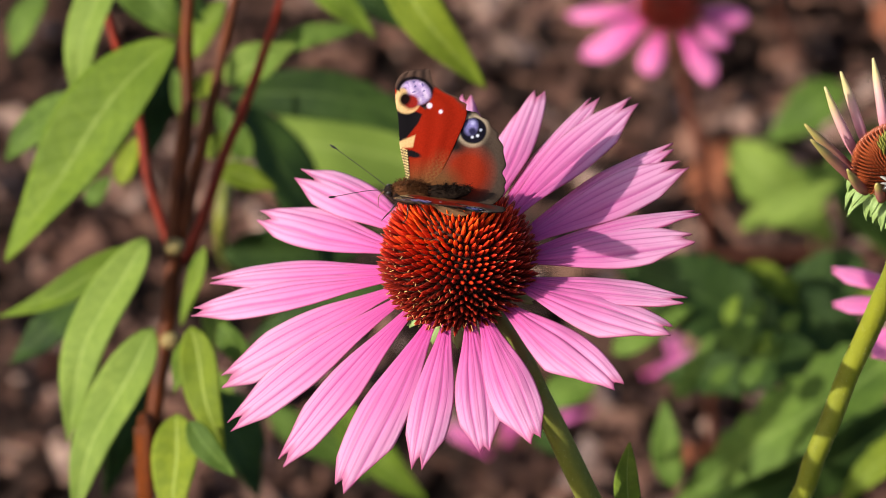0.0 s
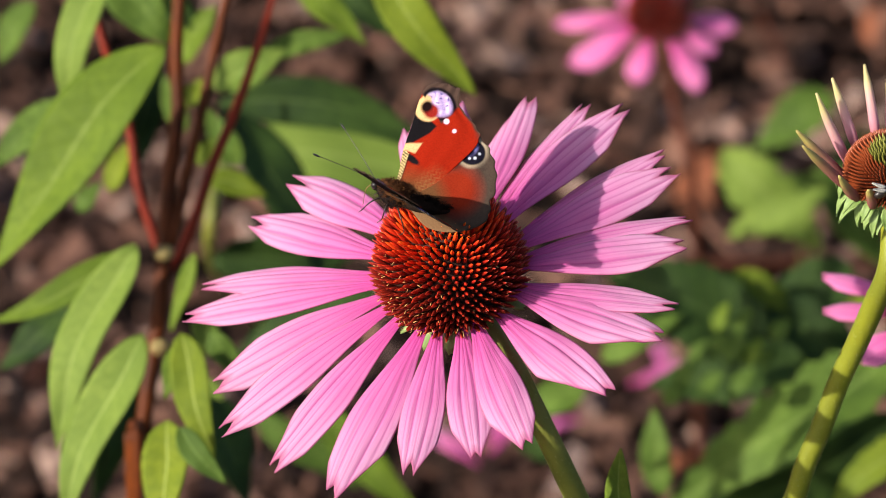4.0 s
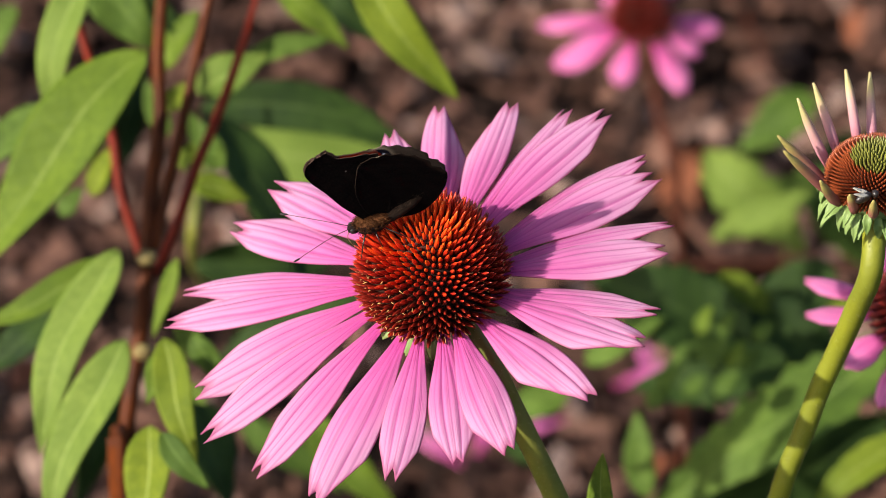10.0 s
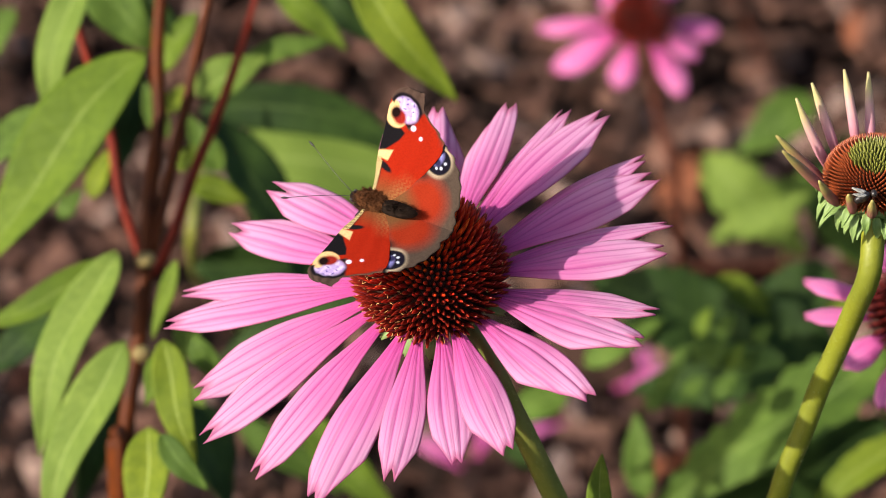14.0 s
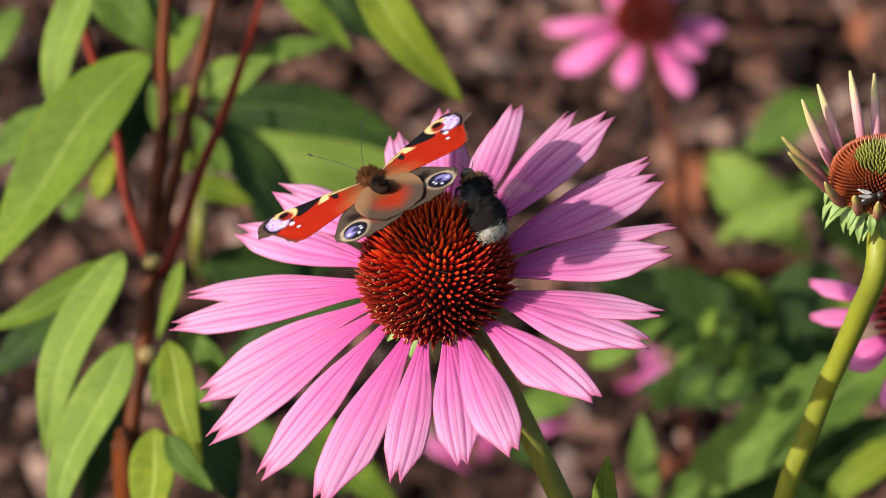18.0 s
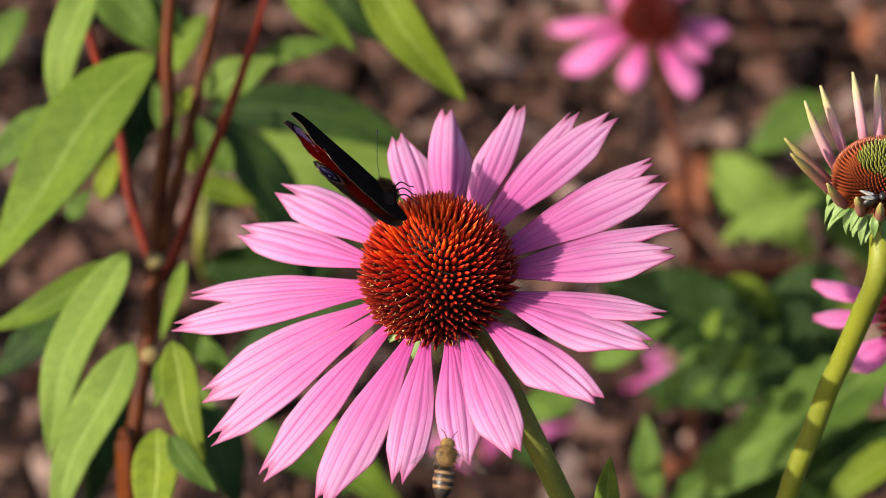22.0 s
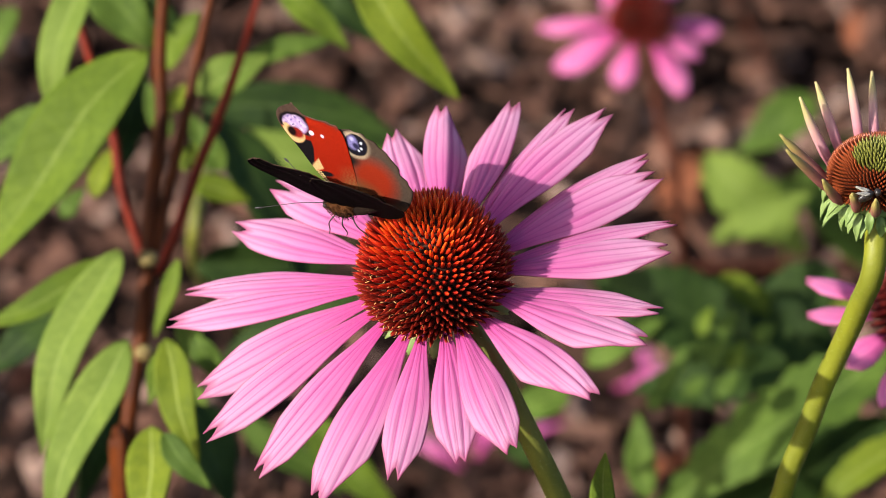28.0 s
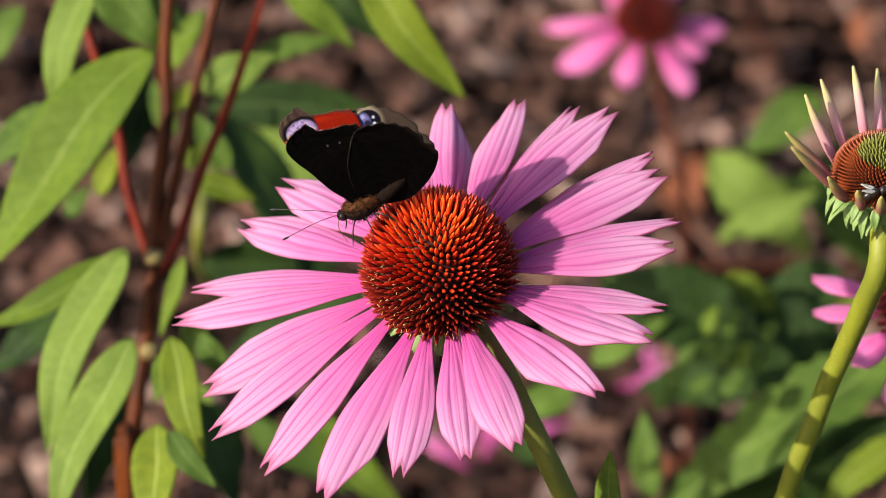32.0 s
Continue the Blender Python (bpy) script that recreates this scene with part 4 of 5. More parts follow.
twig(((0.0988, 0.8261, 0.0120), (0.1475, 0.8280, 0.0120), (0.2207, 0.8299, 0.0120)), 0.0022)
twig(((0.0328, 0.9438, 0.0120), (0.0636, 0.9285, 0.0120), (0.0854, 0.9083, 0.0120)), 0.0016)
twig(((0.1510, 1.0848, 0.0120), (0.1606, 1.0453, 0.0120), (0.1692, 0.9963, 0.0120)), 0.002)
twig(((-0.1893, 0.7490, 0.0120), (-0.1969, 0.7144, 0.0120), (-0.2035, 0.6725, 0.0120)), 0.002)



# ---- insects ----
FORE_LEAD = ((4.5, 0.6), (6.6, 4.5), (9.7, 9.1), (12.8, 15.4), (15.2, 19.6), (16.5, 23.2), (15.7, 26.0), (13.8, 27.4))
FORE_TRAIL = ((0.3, 0.6), (-1.2, 5), (-1.8, 10), (-2.0, 16), (-2.0, 21.0), (-1.0, 23.7), (1.2, 24.9), (5.0, 25.3), (8.4, 26.2), (10.3, 28.8), (11.6, 28.3), (12.8, 27.9))
HIND_LEAD = ((2.0, 0.8), (4.0, 7), (3.6, 14), (1.0, 20.5))
HIND_TRAIL = ((-2.0, -0.8), (-7.0, -1.8), (-11.5, 0.0), (-15.3, 3.5), (-17.3, 8.0), (-15.8, 11.5), (-14.4, 15.5), (-11.8, 19.0), (-8.4, 21.6), (-4.5, 23.0), (-0.8, 22.8))
ROOT = Vector((0.0035, 0.001, 0.004))


def blend(c, new_c, a):
    return c + (np.array(new_c) - c) * np.clip(a, 0, 1)[..., None]


def soft(d, edge=0.35):
    """1 inside, 0 outside, where d is a distance to the rim in millimetres."""
    return np.clip(0.5 - d / edge, 0, 1)


def inside(x, y, pts):
    """Signed distance, negative inside, to a convex outline given counter-clockwise."""
    d = np.full(x.shape, -1e9)
    for (x0, y0), (x1, y1) in zip(pts, pts[1:] + pts[:1]):
        ln = math.hypot(x1 - x0, y1 - y0)
        d = np.maximum(d, ((x - x0) * (y1 - y0) - (y - y0) * (x1 - x0)) / ln)
    return d


def mottle(x, y, k=1.0):
    """Uneven scale rows, between 0 and 1."""
    return 0.5 + 0.25 * np.sin(x * 2.3 * k + 1.7 * np.sin(y * 1.3 * k)) + 0.25 * np.sin(y * 3.1 * k + 1.9 * np.sin(x * 1.9 * k))


def fore_colours(x, y, v, s, rng):
    c = np.zeros((*x.shape, 3)) + (0.25, 0.013, 0.004)
    vein = np.clip(1 - abs(np.sin((x - 3.5) / (y + 4.0) * 16.0)) * 7, 0, 1)
    c = blend(c, (0.20, 0.012, 0.005), vein * 0.35)
    root = np.hypot(x - 1.5, y - 1)
    c = blend(c, (0.14, 0.046, 0.016), (9.0 - root) / 6)
    c = blend(c, (0.24, 0.11, 0.04), np.clip((3.0 - x) / 3, 0, 1) * np.clip((13 - y) / 6, 0, 1) * mottle(x, y, 2.5))
    # black and straw patches on the leading edge
    c = blend(c, (0.007, 0.006, 0.007), soft(inside(x, y, [(10.0, 9.2), (13.5, 8.5), (16.5, 18.4), (8.0, 18.5), (8.0, 16.2)])))
    c = blend(c, (0.60, 0.38, 0.17), soft(inside(x, y, [(7.0, 10.3), (10.2, 8.9), (11.0, 9.9), (7.6, 13.2)])))
    c = blend(c, (0.009, 0.007, 0.008), soft(np.hypot((x - 7.1) / 2.6, (y - 8.7 + 0.12 * (x - 7)) / 0.85) - 1, 0.3))
    lead = soft((v - 0.13) * 8) * (y < 9.2)
    c = blend(c, (0.015, 0.010, 0.008), lead)
    c = blend(c, (0.62, 0.46, 0.20), lead * (np.sin(y * 10.5) > 0.0) * (v < 0.115) * (y > 2.0))
    # eye near the wing tip
    d = np.hypot(x - 12.5, y - 20.1)
    c = blend(c, (0.60, 0.38, 0.17), soft(d - 3.1, 0.4) * (x > 8.6))
    c = blend(c, (0.006, 0.005, 0.010), soft(np.hypot((x - 11.9) / 4.4, (y - 23.1) / 3.5) - 1, 0.16) * (y > 20.2 + 0.35 * (x - 12)))
    lilac = soft(np.hypot((x - 11.4) / 3.5, (y - 22.7) / 2.8) - 1, 0.3) * (y > 18.6 + 0.55 * (x - 9.5))
    c = blend(c, (0.38, 0.27, 0.48), lilac)
    c = blend(c, (0.58, 0.46, 0.60), lilac * np.clip(mottle(x, y, 0.9) * 1.8 - 0.8, 0, 1))
    c = blend(c, (0.10, 0.07, 0.24), lilac * np.clip(mottle(x + 3, y, 1.3) * 3.4 - 2.4, 0, 1) * (y > 22.3))
    c = blend(c, (0.60, 0.38, 0.17), soft(np.hypot((x - 14.3) / 1.2, (y - 21.6) / 1.0) - 1, 0.6))
    c = blend(c, (0.20, 0.014, 0.010), soft(np.hypot(x - 11.6, (y - 20.2) * 1.1) - 1.9, 0.9))
    c = blend(c, (0.010, 0.004, 0.004), soft(np.hypot((x - 13.1) / 1.25, (y - 20.3) / 1.5) - 1, 0.6))
    # dusky border, pale dots
    edge = np.clip((v - 0.90) * 14, 0, 1) * np.clip((s - 0.42) * 12, 0, 1)
    c = blend(c, (0.055, 0.030, 0.022), edge)
    tip = np.hypot((x - 11.4) / 3.5, (y - 22.7) / 2.8)
    outer = np.clip((tip - 1.0) * 8, 0, 1) * np.clip((y - 20.6 - 0.25 * (x - 12)) * 3, 0, 1) * np.clip((x - 7.4) * 1.5, 0, 1)
    c = blend(c, (0.008, 0.006, 0.008), outer)
    c = blend(c, (0.060, 0.036, 0.027), outer * np.clip((tip - 1.22) * 6, 0, 1))
    c = blend(c, (0.15, 0.09, 0.06), edge * np.clip((v - 0.97) * 40, 0, 1) * 0.6)
    for px, py, r in ((7.2, 20.9, 0.62), (4.2, 20.5, 0.42)):
        c = blend(c, (0.86, 0.68, 0.80), soft(np.hypot(x - px, y - py) - r, 0.4))
    return c


def hind_colours(x, y, v, s, rng):
    c = np.zeros((*x.shape, 3)) + (0.062, 0.043, 0.031)
    c = blend(c, (0.050, 0.034, 0.026), mottle(x, y, 1.4) * 0.7)
    c = blend(c, (0.22, 0.020, 0.007), np.clip(2.0 - np.hypot((x + 7.0) / 6.6, (y - 9.0) / 7.0) * 1.7, 0, 1))
    c = blend(c, (0.12, 0.050, 0.019), (9.5 - np.hypot(x + 1, y - 1)) / 4)
    c = blend(c, (0.18, 0.10, 0.05), (3.5 - y) / 3)
    c = blend(c, (0.028, 0.019, 0.014), (v - 0.965) * 26 * (s > 0.3))
    c = blend(c, (0.012, 0.009, 0.008), soft(np.hypot((x + 1.2) / 2.6, (y - 14.2) / 1.5) - 1, 0.9))
    d = np.hypot(x + 4.5, (y - 19.0) * 1.02)
    pale = np.clip((x + 9.5) / 3.5, 0, 1)
    c = blend(c, (0.36, 0.28, 0.19), soft(d - 3.9, 0.9) * pale * 0.85)
    c = blend(c, (0.008, 0.007, 0.012), soft(d - 3.15, 0.4))
    c = blend(c, (0.17, 0.15, 0.34), soft(np.hypot((x + 3.7) / 1.5, (y - 19.6) / 1.9) - 1, 0.5))
    c = blend(c, (0.40, 0.38, 0.62), soft(np.hypot(x + 3.7, y - 20.7) - 0.5, 0.6))
    c = blend(c, (0.02, 0.018, 0.05), soft(np.hypot(x + 4.4, y - 18.8) - 0.9, 0.6))
    for px, py, r in ((-5.9, 18.3, 0.30), (-6.1, 19.8, 0.26), (-4.9, 17.5, 0.24)):
        c = blend(c, (0.72, 0.74, 0.88), soft(np.hypot(x - px, y - py) - r, 0.45))
    return c


def under_colours(x, y, v, s, rng):
    wave = np.sin(np.hypot(x, y) * 2.6 + 1.1 * np.sin(x * 0.9) + 0.8 * np.sin(y * 1.3))
    c = np.zeros((*x.shape, 3)) + (0.0024, 0.0018, 0.0017)
    c = blend(c, (0.0010, 0.0008, 0.0008), np.clip(wave, 0, 1) * 0.8)
    c = blend(c, (0.009, 0.0065, 0.0055), np.clip(mottle(x, y, 2.7) * 3 - 2.1, 0, 1) * 0.8)
    c = blend(c, (0.006, 0.0044, 0.0038), np.clip((np.hypot(x, y) - 17) / 4, 0, 1) * np.clip((23 - np.hypot(x, y)) / 4, 0, 1) * mottle(x, y, 0.9))
    c = blend(c, (0.022, 0.014, 0.010), (v - 0.93) * 12 * (s > 0.4))
    for px, py in ((7.1, 20.8), (4.2, 20.5), (1.5, 20.0)):
        c = blend(c, (0.22, 0.19, 0.17), soft(np.hypot(x - px, y - py) - 0.15, 0.25))
    return c


def wing_data(lead, trail, colours, side, nu=84, nv=170):
    a, b = spline(lead, 400), spline(trail, 400)

    def fn(vv, ss):
        i = np.clip((ss * 399).astype(int), 0, 399)
        pa, pb = a[i], b[i]
        wave = np.sin(ss * 31.0 + 0.9 * np.sin(ss * 9)) ** 2 + 0.35 * np.sin(ss * 83.0)
        k = (vv + 0.055 * (wave - 0.7) * np.clip((ss - 0.4) * 6, 0, 1) * np.clip((1 - ss) * 14, 0, 1) * vv**14)[..., None]
        p = pa + (pb - pa) * k
        z = 0.35 * np.sin(vv * 3.1) + 0.10 * np.sin(vv * 21) * np.clip(ss * 1.3, 0, 1)
        x, y = p[..., 0] - ROOT.x * 1000, p[..., 1] - ROOT.y * 1000
        return np.stack([x, y * side, z], 2) / 1000

    v, f, uv = sheet(fn, nu, nv, 0.00016)
    x, y = v[:, 0] * 1000 + ROOT.x * 1000, v[:, 1] * 1000 * side + ROOT.y * 1000
    rng = np.random.default_rng(2)
    half = len(v) // 2
    above = colours(x, y, uv[:, 0], uv[:, 1], rng)
    below = under_colours(x, y, uv[:, 0], uv[:, 1], rng)
    first = np.arange(len(v)) < half
    top = ~first if side > 0 else first
    col = np.where(top[:, None], above, below)
    return v, f, uv, np.concatenate([col, np.ones((len(v), 1))], 1)


def fur(data, count, length, seed, thick=0.00006):
    """Short hairs standing on a body."""
    rng = np.random.default_rng(seed)
    v = np.asarray(data[0])
    mid = v.mean(axis=0)
    out = []
    for i in rng.integers(0, len(v), count):
        d = Vector(v[i] - mid).normalized() + Vector(rng.normal(0, 0.35, 3))
        p = Vector(v[i]) + Vector(rng.normal(0, 0.0003, 3))
        out.append(turned(lathe(((thick, -0.0003), (thick * 0.4, length)), 3), frame_on(p, d, (0.3, 0.5, 0.8))))
    return join(out)


def build_butterfly():
    ob = thing("butterfly", (0, 0, 0), "peacock-patterned butterfly, rust-red above with eyespots, sooty black below", "butterfly")
    thorax = turned(ball(0.0042, 0.0028, 0.0027), pose(0.0040, 0, 0.0034))
    th = part("thorax", thorax, FUR_DARK, ob, "furry thorax, brown above and black below")
    back = turned(ball(0.0044, 0.0027, 0.0018), pose(0.0034, 0, 0.0046))
    part("mantle", join([back, fur(back, 2600, 0.0006, 1)]), FUR_BROWN, th, "rust-brown fur", "stuff")
    part("underside_fur", fur(thorax, 900, 0.0006, 3), FUR_DARK, th, "black fur", "stuff")
    ab = turned(lathe(((0.0002, 0), (0.0009, 0.001), (0.0017, 0.004), (0.0020, 0.008), (0.0018, 0.0115), (0.0008, 0.013)), 14), pose(-0.0100, 0, 0.0072, 0, 109, 0))
    abd = part("abdomen", ab, FUR_UMBER, ob, "tapered umber abdomen with brown down")
    back = turned(ball(0.0058, 0.0010, 0.0008), pose(-0.0042, 0, 0.0064, 0, 19, 0))
    part("fur", fur(back, 900, 0.0009, 2), FUR_UMBER, abd, "", "stuff")
    head = part("head", turned(ball(0.0014, 0.0014, 0.0014), pose(0.0085, 0, 0.0034)), FUR_DARK, ob)
    for sd in (1, -1):
        part("eye", turned(ball(0.0007, 0.0005, 0.0008, 10, 8), pose(0.0088, sd * 0.0011, 0.0036)), CHITIN, head, "dark compound eye")
        tip = (0.0228, sd * 0.0072, 0.0078)
        pts = [(0.0094, sd * 0.0005, 0.0042), (0.0140, sd * 0.0026, 0.0058), (0.0190, sd * 0.0052, 0.0070), tip]
        an = part("antenna", tube(pts, (0.00010, 0.00008, 0.00008, 0.00008), 5, 20), CHITIN, ob)
        part("club", turned(ball(0.00028, 0.00028, 0.0010, 8, 8), frame_on(Vector(tip), (0.75, sd * 0.3, 0.15))), CHITIN, an)
        for k, (x0, x1) in enumerate(((0.006, 0.0085), (0.004, 0.0035), (0.002, -0.0025))):
            pts = [(x0, sd * 0.0012, 0.002), (x0 + (x1 - x0) * 0.6, sd * 0.0036, 0.0010), (x1, sd * 0.0038, -0.0016), (x1 + 0.0006, sd * 0.0042, -0.0030)]
            part("leg", tube(pts, (0.00022, 0.00016, 0.0001), 6, 16), CHITIN, ob)
    part("proboscis", tube([(0.0096, 0, 0.003), (0.0105, 0, 0.0005), (0.0098, 0, -0.004)], (0.00012, 0.00008), 5, 12), AMBER, ob)
    wings = {}
    for nm, sd in (("left", 1), ("right", -1)):
        fw = part("forewing", wing_data(FORE_LEAD, FORE_TRAIL, fore_colours, sd), WING, ob, nm + " forewing, red with straw and lilac eyespot")
        hw = part("hindwing", wing_data(HIND_LEAD, HIND_TRAIL, hind_colours, sd), WING, ob, nm + " hindwing, brown-edged with blue eyespot")
        wings[nm] = (fw, hw)
    return ob, wings


def build_bumblebee():
    ob = thing("bumblebee", (0, 0, 0), "black bumblebee with tan collar and white tail", "bee")
    ab = turned(ball(0.0055, 0.0047, 0.0045), pose(-0.0055, 0, 0))
    body = part("abdomen", ab, BEE_BLACK, ob, "black furry abdomen")
    part("fur", fur(ab, 900, 0.0009, 4), BEE_BLACK, body, "black fur", "stuff")
    tail = turned(ball(0.0020, 0.0034, 0.0032), pose(-0.0096, 0, -0.0004))
    tl = part("tail", tail, FUR_WHITE, ob, "white furry tail")
    part("fur", fur(tail, 500, 0.0008, 5), FUR_WHITE, tl, "", "stuff")
    tho = turned(ball(0.0034, 0.0040, 0.0037), pose(0.0012, 0, 0.0004))
    t = part("thorax", tho, BEE_BLACK, ob, "black furry thorax")
    part("fur", fur(tho, 600, 0.0010, 6), BEE_BLACK, t, "", "stuff")
    col = turned(ball(0.0016, 0.0030, 0.0027), pose(0.0036, 0, 0.0006))
    cl = part("collar", col, FUR_TAN, ob, "tan collar")
    part("fur", fur(col, 350, 0.0009, 7), FUR_TAN, cl, "", "stuff")
    part("head", turned(ball(0.0016, 0.0018, 0.0017), pose(0.0058, 0, -0.0008)), CHITIN, ob)
    bee_limbs(ob, 1.35)
    return ob


def bee_limbs(ob, k):
    wings = []
    for sd in (1, -1):
        for nm, ln, ang in (("forewing", 0.0088, 62), ("hindwing", 0.0062, 36)):
            d = Vector((-math.sin(radians(90 - ang)), sd * math.sin(radians(ang)), 0.25)).normalized()
            b = Vector((0.001, sd * 0.0016, 0.0022)) * k
            part(nm, leaf_data(b, b + d * ln * k, 0.0030 * k, (0.1, 0, 1), 0.02, 0.0, 0, 3, 5, 12), FILM, ob, "clear veined wing")
        for x in (0.0026, 0.0006, -0.0012):
            pts = [(x * k, sd * 0.0012 * k, -0.0014 * k), (x * k, sd * 0.0022 * k, -0.0022 * k), ((x - 0.001) * k, sd * 0.0022 * k, -0.0034 * k)]
            part("leg", tube(pts, (0.00030 * k, 0.00026 * k, 0.00016 * k), 6, 12), CHITIN, ob)
        pts = [(0.0045 * k, sd * 0.0005 * k, 0.0002), (0.0058 * k, sd * 0.0012 * k, 0.0006), (0.0066 * k, sd * 0.002 * k, -0.0004)]
        part("antenna", tube(pts, (0.00012, 0.0001), 5, 10), CHITIN, ob)


def build_honeybee():
    ob = thing("honeybee", (0, 0, 0), "tan honeybee with a dark glossy abdomen in flight", "bee")
    prof = ((0.0003, 0), (0.0013, 0.0010), (0.0021, 0.0026), (0.0025, 0.0046), (0.0023, 0.0066), (0.0012, 0.0080))
    part("abdomen", turned(lathe(prof, 16), pose(-0.0098, 0, -0.0012, 0, 82, 0)), CHITIN, ob, "dark glossy abdomen")
    for i, (z, r) in enumerate(((0.0066, 0.00238), (0.0050, 0.00256), (0.0034, 0.00240))):
        part("band", turned(lathe(((r * 0.97, -0.00045), (r, 0), (r * 0.97, 0.00045)), 16), pose(-0.0098, 0, -0.0012, 0, 82, 0) @ Matrix.Translation((0, 0, z))), AMBER, ob, "amber band")
    tho = turned(ball(0.0025, 0.0024, 0.0024), pose(0.0005, 0, 0.0002))
    t = part("thorax", tho, FUR_TAN, ob, "furry tan thorax")
    part("fur", fur(tho, 650, 0.0008, 12), FUR_TAN, t, "", "stuff")
    part("head", turned(ball(0.0013, 0.0017, 0.0016), pose(0.0036, 0, -0.0004)), FUR_TAN, ob)
    bee_limbs(ob, 1.0)
    return ob


def build_fly(loc):
    ob = thing("fly", loc, "small dark fly with a pale wing resting between rolled petals", "fly")
    part("body", turned(ball(0.0022, 0.0011, 0.0012), pose(0, 0, 0, 20, -20, 20)), CHITIN, ob)
    part("head", turned(ball(0.0009, 0.0011, 0.001), pose(0.0028, 0.0008, 0.0006)), CHITIN, ob)
    for sd in (1, -1):
        part("wing", leaf_data((0.001, sd * 0.0006, 0.001), (-0.0026, sd * 0.0014, 0.0018), 0.0014, (0, 0, 1), 0.02, 0.0, 0, 3, 5, 12), FUR_WHITE, ob, "pale wing")


butterfly, WINGS = build_butterfly()
bumblebee = build_bumblebee()
honeybee = build_honeybee()
build_fly((0.0987, -0.0034, 0.6178))


def wing_pose(flap, sweep, side):
    """A wing raised by flap degrees and swept back by sweep degrees."""
    m = pose(0, 0, 0, flap * side) @ pose(0, 0, 0, 0, 0, sweep * side)
    m.translation = (ROOT.x, ROOT.y * side, ROOT.z)
    return m


